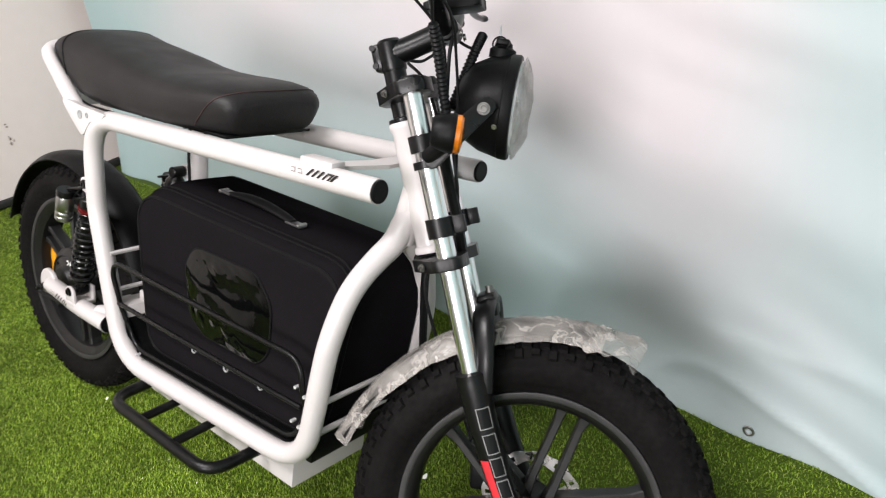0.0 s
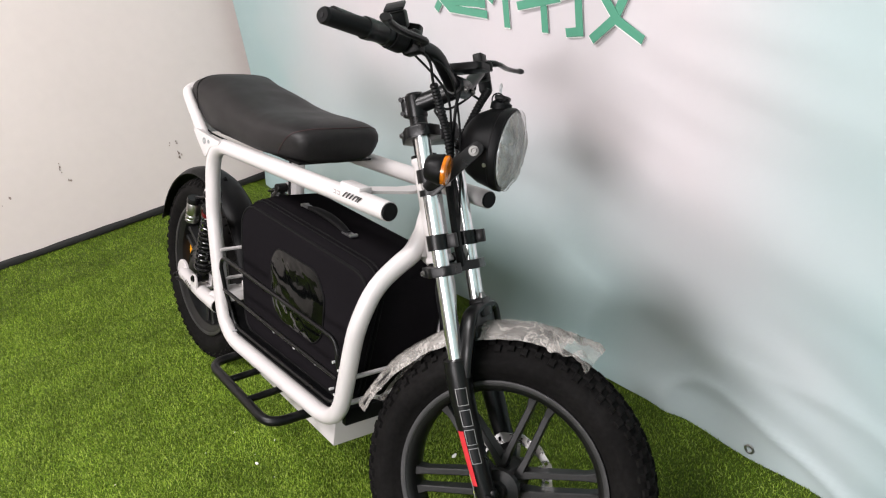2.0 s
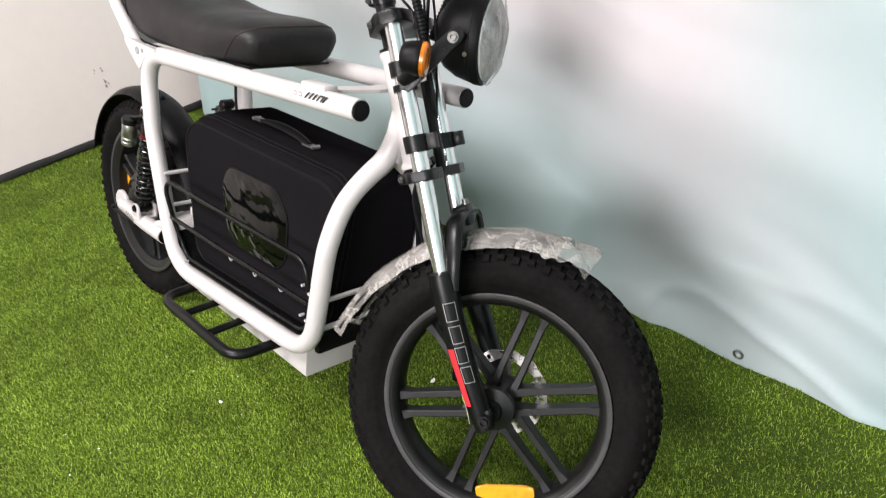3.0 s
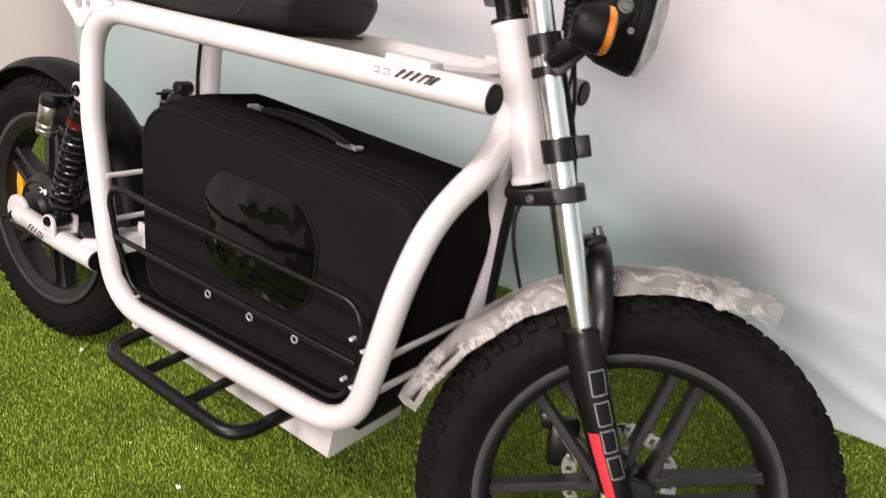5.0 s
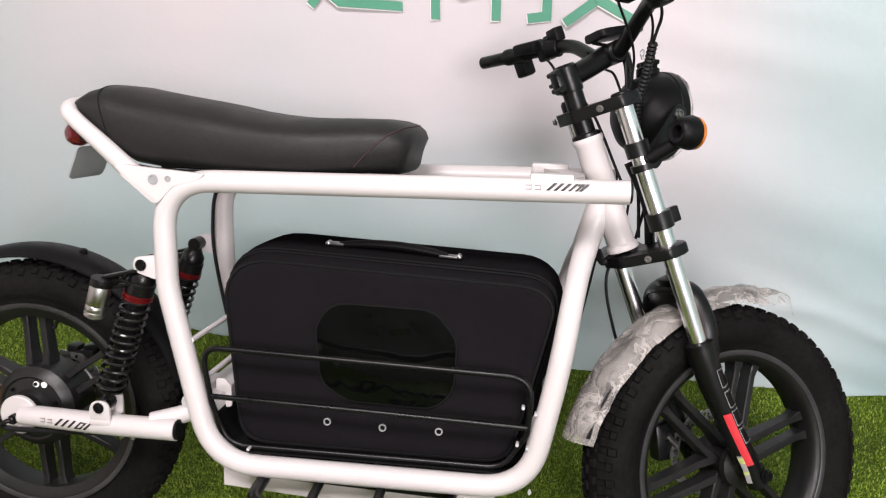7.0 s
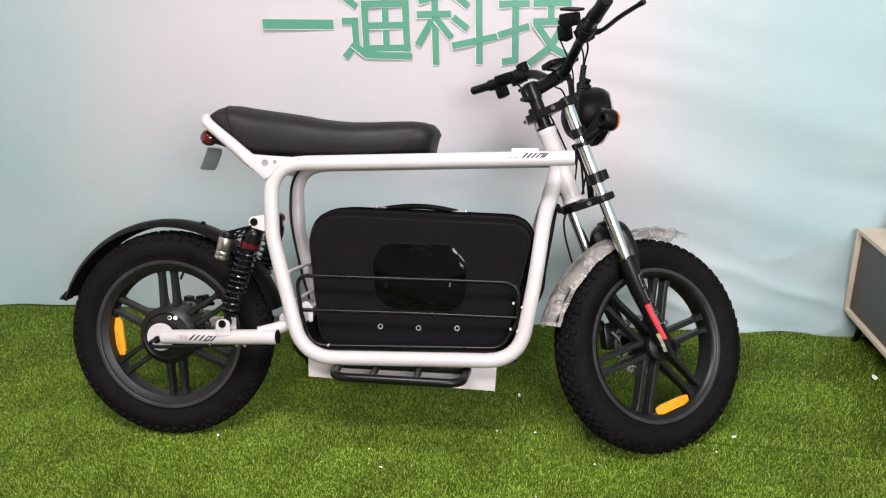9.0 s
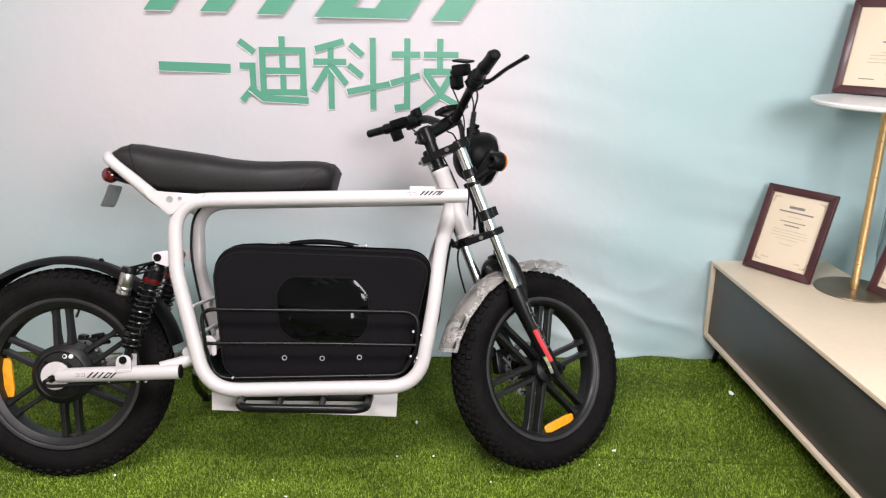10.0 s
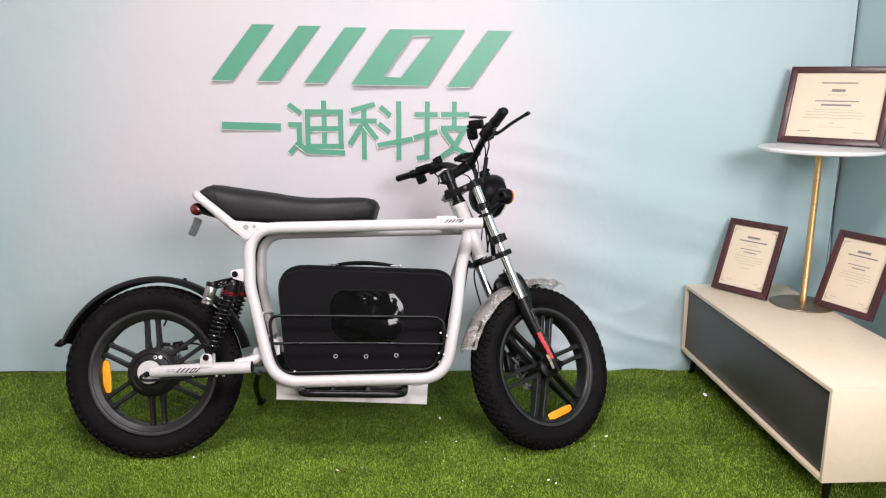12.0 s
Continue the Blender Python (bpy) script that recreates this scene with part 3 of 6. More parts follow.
def tyre(parent, m, radius, rng, half=0.049):
    """Fat tyre: rounded carcass with side ribs, and a tread of separate knobs."""
    bm = B()
    prof = []
    for k in range(25):
        a = -2.35 + 4.7 * k / 24
        prof.append((radius - 0.042 + 0.040 * math.cos(a), half * math.sin(a) + (math.copysign(0.0016, a) if k in (4, 20) else 0)))
    prof = [(radius - 0.083, -0.029)] + prof + [(radius - 0.083, 0.029)]
    lathe(bm, prof, m, 96, loop=True)
    carcass = part("tyre", bm, RUBBER, parent, "black fat tyre with worn matt sidewalls")
    bm = B()
    count = 64
    verts_rows = []
    lanes = ((-0.92, 0.018, 0.015, 0.0048), (-0.57, 0.015, 0.018, 0.0046), (-0.19, 0.014, 0.018, 0.0038), (0.19, 0.014, 0.018, 0.0038), (0.57, 0.015, 0.018, 0.0046), (0.92, 0.018, 0.015, 0.0048))
    for k in range(count):
        for lane, (ang, wide, long, tall) in enumerate(lanes):
            th = (k + (0.5 if lane % 2 else 0.0) + rng.uniform(-0.03, 0.03)) * math.tau / count
            if abs(ang) > 0.9 and k % 2:
                ang, wide = ang * 0.93, wide * 0.72
            rr, hh = radius - 0.042 + 0.040 * math.cos(ang), half * math.sin(ang)
            nr, nh = math.cos(ang), math.sin(ang)
            up = Vector((nr * math.cos(th), nr * math.sin(th), nh))
            fw = Vector((-math.sin(th), math.cos(th), 0))
            ac = up.cross(fw)
            c = Vector((rr * math.cos(th), rr * math.sin(th), hh))
            verts_rows.append((c, fw, ac, up, long, wide, tall))
    for c, fw, ac, up, long, wide, tall in verts_rows:
        lo, hi = [], []
        for sx, sy in ((-1, -1), (1, -1), (1, 1), (-1, 1)):
            lo.append(bm.verts.new(m @ (c + fw * sx * long * 0.5 + ac * sy * wide * 0.5 - up * 0.002)))
            hi.append(bm.verts.new(m @ (c + fw * sx * long * 0.36 + ac * sy * wide * 0.34 + up * tall)))
        bm.faces.new(hi)
        for q in range(4):
            bm.faces.new((lo[q], lo[(q + 1) % 4], hi[(q + 1) % 4], hi[q]))
    tread = part("tread", bm, RUBBER, carcass, "knobbly tread blocks", smooth=0)
    tagged(tread, kind="stuff")


def rim(parent, m, radius, phase, hub_r, deep):
    bm = B()
    r0 = radius - 0.081
    prof = [(r0 + 0.003, -0.034), (r0 + 0.003, -0.028), (r0 - 0.009, -0.028), (r0 - 0.014, -0.022), (r0 - 0.018, 0.0),
            (r0 - 0.014, 0.022), (r0 - 0.009, 0.028), (r0 + 0.003, 0.028), (r0 + 0.003, 0.034), (r0 - 0.003, 0.035), (r0 - 0.012, 0.032),
            (r0 - 0.019 - deep, 0.024), (r0 - 0.023 - deep, 0.0), (r0 - 0.019 - deep, -0.024), (r0 - 0.012, -0.032), (r0 - 0.003, -0.035)]
    lathe(bm, prof, m, 96, loop=True)
    ring = part("rim", bm, RIM, parent, "dark grey cast alloy rim")
    bm = B()
    lathe(bm, [(r0 + 0.0034, 0.0345), (r0 + 0.0030, 0.0364), (r0 - 0.0050, 0.0364), (r0 - 0.0066, 0.0352), (r0 - 0.0066, 0.0340)], m, 96, loop=True)
    part("lip", bm, RIM_LIP, ring, "rim lip with its glancing gloss put into the grey")
    for k in range(6):
        a = phase + k * math.tau / 6
        for side in (-1, 1):
            bm = B()
            ax, ay = Vector((math.cos(a), math.sin(a), 0)), Vector((-math.sin(a), math.cos(a), 0))
            path = [ax * (hub_r - 0.012) + ay * side * 0.017, ax * (hub_r + 0.03) + ay * side * 0.0185, ax * (r0 - 0.042) + ay * side * 0.0175,
                    ax * (r0 - 0.014) + ay * side * 0.020]
            secs = []
            for i, p in enumerate(path):
                w, h = ((0.0085, 0.019), (0.0062, 0.016), (0.0062, 0.014), (0.010, 0.017))[i]
                secs.append([bm.verts.new(m @ (p + ay * sx * w + Vector((0, 0, 1)) * sz * h)) for sx, sz in ((-1, -1), (1, -1), (1, 1), (-1, 1))])
            for s1, s2 in zip(secs, secs[1:]):
                for q in range(4):
                    bm.faces.new((s1[q], s1[(q + 1) % 4], s2[(q + 1) % 4], s2[q]))
            bm.faces.new(secs[0][::-1])
            bm.faces.new(secs[-1])
            bmesh.ops.bevel(bm, geom=[e for e in bm.edges], offset=0.0018, segments=1, affect="EDGES")
            part("spoke", bm, SPOKE, parent)
    return ring


def reflector(parent, m, radius, ang, depth=0.015):
    a = Vector((math.cos(ang), math.sin(ang), 0))
    t = Vector((-math.sin(ang), math.cos(ang), 0))
    base = axes(m @ (a * radius + Vector((0, 0, depth))), m.to_3x3() @ t, m.to_3x3() @ -a, m.to_3x3() @ Vector((0, 0, 1)))
    bm = B()
    slab(bm, rounded([(-0.054, -0.0095), (-0.036, -0.0140), (0.036, -0.0140), (0.054, -0.0095), (0.054, 0.0080), (0.036, 0.0110), (-0.036, 0.0110), (-0.054, 0.0080)], 0.005, 3), 0.007, base, 0.002)
    part("reflector", bm, REFLECTOR, parent, "amber plastic reflector")


def wheels(bike):
    rng = random.Random(2)
    # rear
    rear = new("rear_wheel")
    rear.parent = bike
    m = axes(REAR_C, (1, 0, 0), (0, 0, 1), (0, -1, 0))
    tyre(rear, m, REAR_R, rng, 0.044)
    rim(rear, m, REAR_R, radians(34), 0.075, 0.007)
    bm = B()
    lathe(bm, [(0, -0.060), (0.030, -0.060), (0.035, -0.052), (0.066, -0.046), (0.078, -0.036), (0.080, 0.036), (0.070, 0.046), (0.064, 0.050), (0.060, 0.047),
               (0.040, 0.052), (0.034, 0.062), (0.020, 0.064), (0, 0.064)], m, 48)
    hub = part("hub_motor", bm, RIM, rear, "round dark grey hub motor")
    for k in range(6):
        a = k * math.tau / 6 + 0.3
        part("bolt", hexbolt(B(), m @ Vector((0.052 * math.cos(a), 0.052 * math.sin(a), 0.049)), m.to_3x3() @ Vector((0, 0, 1)), 0.0035), BLACK, hub)
    for dx in (-0.008, 0.008):
        part("sticker", lathe(B(), [(0, 0), (0.006, 0), (0.006, 0.0012), (0, 0.0012)], m @ pose(0.02 + dx, 0.050, 0.0495), 12), EDGE, hub, "small round paper sticker")
    reflector(rear, m, 0.157, radians(185), -0.006)
    part("valve", rod(B(), m @ Vector((0.188 * math.cos(radians(78)), 0.188 * math.sin(radians(78)), 0)), m @ Vector((0.152 * math.cos(radians(80)), 0.152 * math.sin(radians(80)), 0.006)), 0.0036, 10), BLACK, rear, "black tyre valve")
    # rear brake disc and caliper on the far side
    bm = B()
    disc(bm, m @ pose(0, 0, -0.066))
    part("brake_disc", bm, DISC, rear, "drilled steel brake disc")
    # front
    front = new("front_wheel")
    front.parent = bike
    m = S @ axes(FRONT_C, (1, 0, 0), (0, 0, 1), (0, -1, 0))
    tyre(front, m, FRONT_R, rng)
    rim(front, m, FRONT_R, radians(-4), 0.036, 0.0)
    bm = B()
    lathe(bm, [(0, -0.056), (0.014, -0.056), (0.016, -0.050), (0.034, -0.046), (0.036, -0.040), (0.028, -0.028), (0.026, 0.026), (0.036, 0.030), (0.040, 0.036),
               (0.038, 0.046), (0.020, 0.052), (0.016, 0.060), (0, 0.060)], m, 40)
    part("hub", bm, RIM, front, "dark grey hub")
    reflector(front, m, 0.163, radians(-95))
    bm = B()
    disc(bm, m @ pose(0, 0, -0.047))
    part("brake_disc", bm, DISC, front, "drilled steel brake disc")
    bm = B()
    rod(bm, m @ Vector((0, 0, -0.125)), m @ Vector((0, 0, 0.105)), 0.006)
    hexbolt(bm, m @ Vector((0, 0, 0.104)), m.to_3x3() @ Vector((0, 0, 1)), 0.008, 0.008)
    part("axle", bm, BLACK, front, "black axle and nut")


def disc(bm, m):
    """A brake disc with a wavy edge, six arms and rows of slots."""
    n = 72

    def ring(r_of, h):
        return [bm.verts.new(m @ Vector((r_of(k) * math.cos(k * math.tau / n), r_of(k) * math.sin(k * math.tau / n), h))) for k in range(n)]

    def outer(k):
        return 0.080 + 0.0018 * math.sin(k * math.tau / n * 12)

    def inner(k):
        return 0.062 + 0.0025 * math.sin(k * math.tau / n * 6)

    o1, o2, i1, i2 = ring(outer, 0.001), ring(outer, -0.001), ring(inner, 0.001), ring(inner, -0.001)
    for k in range(n):
        q = (k + 1) % n
        if k % 6 == 2:
            continue
        for a, b in ((o1, i1), (i2, o2), (o2, o1), (i1, i2)):
            bm.faces.new((a[k], a[q], b[q], b[k]))
    for k in range(n):
        q = (k + 1) % n
        if k % 6 == 2:
            mid1 = [bm.verts.new(v.co.lerp(w.co, f)) for f in (0.3, 0.7) for v, w in ((i1[k], o1[k]), (i1[q], o1[q]))]
            bm.faces.new((i1[k], i1[q], mid1[1], mid1[0]))
            bm.faces.new((mid1[2], mid1[3], o1[q], o1[k]))
    for k in range(6):
        a = k * math.tau / 6
        box(bm, 0.036, 0.007, 0.002, m @ Matrix.Rotation(a, 4, "Z") @ pose(0.044, 0.004, 0, 0, 0, 18))
    lathe(bm, [(0.022, -0.001), (0.032, -0.001), (0.032, 0.001), (0.022, 0.001)], m, 32, loop=True)


R_TUBE, SIDE = 0.0187, 0.122


def frame_parts(bike):
    for sgn in (-1, 1):
        y = SIDE * sgn
        # one bent tube: top rail, rear down tube, sill, and front leg that bends in to the head tube
        path = fillet([(1.103, y, 0.7555), (0.345, y, 0.744), (0.349, y, 0.560), (0.421, y, 0.2505), (0.972, y, 0.2505), (1.008, y, 0.440)], [0.115, 0.20, 0.108, 0.100], 8)
        path += spline([(1.008, y, 0.440), (1.0155, y * 0.975, 0.485), (1.022, y * 0.89, 0.528), (1.028, y * 0.77, 0.566), (1.034, y * 0.60, 0.596), (1.041, y * 0.38, 0.622), (1.049, y * 0.16, 0.646), (1.057, y * 0.05, 0.676), (1.068, 0.0, 0.704)], 5)[1:]
        bm = B()
        tube(bm, path, [R_TUBE + 0.003 * max(0.0, k - len(path) + 20) / 20 for k in range(len(path))], 18)
        loop = part("frame_loop", bm, WHITE, bike, "bent white steel frame tube")
        bm = B()
        lathe(bm, [(0, 0), (0.0170, 0), (0.0170, 0.003), (0.0155, 0.0042), (0, 0.0042)], along((1.1029, y, 0.7555), (1.2, y, 0.7569)), 24)
        part("end_cap", bm, PLASTIC, loop, "black plastic tube plug")
        # seat tail tube, from the joint up round the back of the seat
        bm = B()
        tail = spline([(0.360, y, 0.724), (0.338, y, 0.730), (0.300, y, 0.750), (0.245, y * 1.0, 0.797), (0.196, y * 0.985, 0.838), (0.180, y * 0.90, 0.852), (0.171, y * 0.63, 0.860), (0.168, 0.0, 0.862)], 6)
        tube(bm, tail, [0.0185 - 0.0045 * min(1, max(0, k - 6) / 16) for k in range(len(tail))], 14)
        part("tail_tube", bm, WHITE, bike, "white tube behind the seat")
        # joint plate with two bolts
        bm = B()
        m = axes((0, y - 0.0085 if sgn < 0 else y + 0.0185, 0), (1, 0, 0), (0, 0, 1), (0, -1, 0))
        slab(bm, rounded([(0.258, 0.772), (0.330, 0.765), (0.430, 0.758), (0.415, 0.748), (0.372, 0.736), (0.350, 0.712), (0.340, 0.704)], 0.012), 0.010, m, 0.002)
        gus = part("gusset_plate", bm, WHITE, bike)
        for x, z, r in ((0.339, 0.7460, 0.0085), (0.3645, 0.7480, 0.0052)):
            bm = B()
            lathe(bm, [(0, 0), (r, 0), (r, 0.0012), (r * 0.7, 0.0012), (r * 0.6, 0.0002), (0, 0.0002)], along((x, y + sgn * 0.0187, z), (x, y + sgn, z)), 16)
            part("bolt", bm, GREY_PLATE, gus)
        # ear that carries the shock
        bm = B()
        slab(bm, rounded([(0.286, 0.586), (0.288, 0.610), (0.345, 0.618), (0.352, 0.574), (0.325, 0.574)], 0.012), 0.007, axes((0, -0.1140 if sgn < 0 else 0.1210, 0), (1, 0, 0), (0, 0, 1), (0, -1, 0)), 0.0015)
        part("shock_mount", bm, WHITE, bike, "white ear plate")
    bm = B()
    rod(bm, (1.050, 0, 0.650), (1.074, 0, 0.735), 0.0225, 20)
    part("down_tube", bm, WHITE, bike, "short white tube up to the head tube")
    # plate between the rails behind the head tube, with raised lugs on the rails
    bm = B()
    slab(bm, rounded([(0.968, -0.112), (1.005, -0.112), (1.040, -0.030), (1.040, 0.030), (1.005, 0.112), (0.968, 0.112), (1.000, 0.030), (1.000, -0.030)], 0.006), 0.006, pose(0, 0, 0.765))
    for sgn in (-1, 1):
        box(bm, 0.068, 0.030, 0.022, pose(0.984, sgn * 0.116, 0.7690), 0.004)
    part("neck_plate", bm, WHITE, bike, "white folded plate behind the head tube")
    bm = B()
    lathe(bm, [(0.0, 0.012), (0.0268, 0.012), (0.0276, 0.015), (0.0268, 0.020), (0.0234, 0.024), (0.0234, 0.200), (0.0256, 0.204), (0.0264, 0.210), (0.0256, 0.2135), (0, 0.2135)], S, 32)
    part("head_tube", bm, WHITE, bike, "white head tube")
    # battery box under the sill
    bm = B()
    pts = [(0.427, 0.246), (0.427, 0.192), (0.913, 0.163), (0.918, 0.236)]
    slab(bm, pts, 0.186, axes((0, 0.093, 0), (1, 0, 0), (0, 0, 1), (0, -1, 0)), 0.003)
    part("battery_box", bm, WHITE, bike, "white sheet-metal battery box")
    # cross members
    for x, z, r in ((0.387, 0.470, 0.0048), (0.399, 0.395, 0.0048), (0.994, 0.372, 0.0048), (0.972, 0.300, 0.0055)):
        part("cross_rod", rod(B(), (x, -0.121, z), (x, 0.121, z), r, 10), WHITE, bike, "thin white cross rod")
    bm = B()
    box(bm, 0.05, 0.225, 0.030, pose(0.400, 0, 0.350), 0.004)
    rod(bm, (0.395, -0.12, 0.335), (0.395, 0.12, 0.335), 0.018)
    part("pivot_tube", bm, WHITE, bike)
    bm = B()
    lathe(bm, [(0, 0), (0.0135, 0), (0.0145, 0.002), (0.0145, 0.030), (0.0125, 0.032), (0, 0.032)], along((0.368, -0.098, 0.347), (0.368, 0.0, 0.347)), 20)
    part("pivot_sleeve", bm, NICKEL, bike, "bare metal pivot sleeve")
    for y in (-0.066, 0.060):
        bm = B()
        slab(bm, rounded([(0.392, 0.330), (0.436, 0.334), (0.436, 0.372), (0.424, 0.386), (0.408, 0.386), (0.408, 0.362), (0.392, 0.360)], 0.004), 0.005, axes((0, y, 0), (1, 0, 0), (0, 0, 1), (0, -1, 0)), 0.0008)
        part("pivot_plate", bm, WHITE, bike, "white sheet-metal pivot plate")
    # black tray inside the sill: a bent sheet that follows the frame tube up at the back
    bm = B()
    low = fillet([(0.4200, 0.345, 0), (0.4382, 0.2715, 0), (0.958, 0.2715, 0)], 0.085, 10)
    high = fillet([(0.4230, 0.345, 0), (0.4405, 0.2745, 0), (0.958, 0.2745, 0)], 0.082, 10)
    slab(bm, [(p[0], p[1]) for p in low] + [(p[0], p[1]) for p in reversed(high)], 0.234, axes((0, 0.117, 0), (1, 0, 0), (0, 0, 1), (0, -1, 0)))
    box(bm, 0.016, 0.200, 0.040, pose(0.960, 0, 0.262), 0.003)
    part("tray", bm, PLASTIC, bike, "black luggage tray")
    # decals on the rails and swing arms
    decal_row(bike, -1, 0.979, 0.7595, 0.0110, 0.0155, 5)
    decal_row(bike, 1, 0.979, 0.7595, 0.0110, 0.0155, 5)
    decal_row(bike, -1, 0.121, 0.2940, 0.0140, 0.0150, 5)


def decal_row(bike, sgn, x0, z0, step, h, count):
    """Slanted black bars printed on the side of a tube, with small marks before them."""
    base, bend, splay = (SIDE, R_TUBE, 0.0) if z0 > 0.5 else (0.0943, 0.0194, 0.143)

    def patch(bm, x, wide, lo, hi, slant=1.05):
        col = []
        for q in range(4):
            zz = lo + (hi - lo) * q / 3
            depth = math.sqrt(max(0.0, bend ** 2 - zz ** 2)) + 0.0003
            col.append([bm.verts.new((x + dx + zz * slant, sgn * (base + depth + splay * (x + dx + zz * slant - 0.15)), z0 + zz)) for dx in (0, wide)])
        for a, c in zip(col, col[1:]):
            bm.faces.new((a[0], a[1], c[1], c[0]))

    for k in range(count):
        x = x0 + k * step + (0.005 if k > 3 else 0)
        bm = B()
        if k == 3:
            patch(bm, x, 0.0045, -h / 2, h / 2)
            patch(bm, x + 0.010, 0.0045, -h / 2, h / 2)
            patch(bm, x + 0.0046, 0.0053, -h / 2, -h / 2 + 0.003)
            patch(bm, x + 0.0046, 0.0053, h / 2 - 0.003, h / 2)
        else:
            patch(bm, x, 0.0054, -h / 2, h / 2)
        part("decal", bm, DECAL, bike, "slanted black printed bar")
    for k in range(2):
        x = x0 - 0.036 + k * 0.015
        bm = B()
        for dz in (-0.0038, 0.0024):
            patch(bm, x, 0.008, dz, dz + 0.0014, 0.0)
        patch(bm, x + 0.0086, 0.0013, -0.0050, 0.0050, 0.0)
        part("printed_mark", bm, INK, bike)


def seat(bike):
    """Long bench seat: high tail, dip in the middle, rounded nose."""
    bm = B()
    xs = [0.178, 0.186, 0.202, 0.225, 0.250, 0.285, 0.330, 0.380, 0.430, 0.470, 0.510, 0.550, 0.600, 0.650, 0.695, 0.722, 0.740, 0.751, 0.757]
    top = [0.862, 0.878, 0.890, 0.897, 0.896, 0.890, 0.883, 0.876, 0.868, 0.860, 0.855, 0.852, 0.8515, 0.853, 0.853, 0.850, 0.844, 0.835, 0.822]
    low = [0.850, 0.842, 0.828, 0.810, 0.788, 0.764, 0.758, 0.757, 0.757, 0.757, 0.757, 0.757, 0.758, 0.759, 0.760, 0.761, 0.763, 0.767, 0.775]
    wid = [0.092, 0.106, 0.112, 0.115, 0.117, 0.117, 0.120, 0.122, 0.123, 0.124, 0.125, 0.126, 0.126, 0.125, 0.124, 0.122, 0.117, 0.109, 0.092]

    def skin(x, a, grow=0.0):
        """A point on the cover: station x, angle a round the section; the nose draws in towards its foot."""
        t, lo, w = (np.interp(x, xs, row) for row in (top, low, wid))
        c, s = math.cos(a), math.sin(a)
        yy = (w + grow) * math.copysign(abs(c) ** 0.62, c)
        f = 0.42 + 0.58 * abs(s) ** 0.72 if s >= 0 else 0.42 * (1 - abs(s) ** 0.45)
        u = min(1.0, max(0.0, (x - 0.60) / 0.157))
        u = u * u * (3 - 2 * u)
        yy *= 1 - 0.24 * u * (1 - f) ** 1.2
        xx = x + 0.010 * u - 0.011 * u * abs(c) ** 1.5 - 0.012 * u * (1 - f) ** 1.3
        return xx, yy, lo + (t - lo) * f + grow

    rings = []
    for x in xs:
        rings.append([bm.verts.new(skin(x, k * math.tau / 28)) for k in range(28)])
    for a, c in zip(rings, rings[1:]):
        for k in range(28):
            bm.faces.new((a[k], a[(k + 1) % 28], c[(k + 1) % 28], c[k]))
    bm.faces.new(rings[0][::-1])
    bm.faces.new(rings[-1])
    bmesh.ops.recalc_face_normals(bm, faces=bm.faces)
    base = part("seat", bm, LEATHER, bike, "long black vinyl bench seat with a dark red seam", smooth=75)
    for sgn in (-1, 1):
        bm = B()
        tube(bm, [(x, sgn * w * 0.97, lo + 0.004) for x, lo, w in list(zip(xs, low, wid))[3:13]], 0.0022, 6)
        part("piping", bm, PIPING, base)
    for x0, x1, mat in ((0.256, 0.222, PIPING), (0.655, 0.742, SEAM)):
        bm = B()
        pts = []
        for k in range(27):
            a = math.pi * (-0.10 + 1.20 * k / 26)
            f = 0.42 + 0.58 * max(0.0, math.sin(a)) ** 0.72 if math.sin(a) >= 0 else 0.42 * (1 - abs(math.sin(a)) ** 0.45)
            pts.append(skin(x0 + (x1 - x0) * f, math.pi - a, 0.0004))
        tube(bm, pts, 0.0010, 6)
        part("seam", bm, mat, base, "stitched seam")
    for x in (0.47, 0.54, 0.60, 0.66):
        part("bolt", hexbolt(B(), (x, -0.085, 0.762), (0, 0, -1), 0.004), BLACK, base)
    bm = B()
    box(bm, 0.40, 0.19, 0.006, pose(0.53, 0, 0.764), 0.002)
    part("seat_pan", bm, BLACK, base)


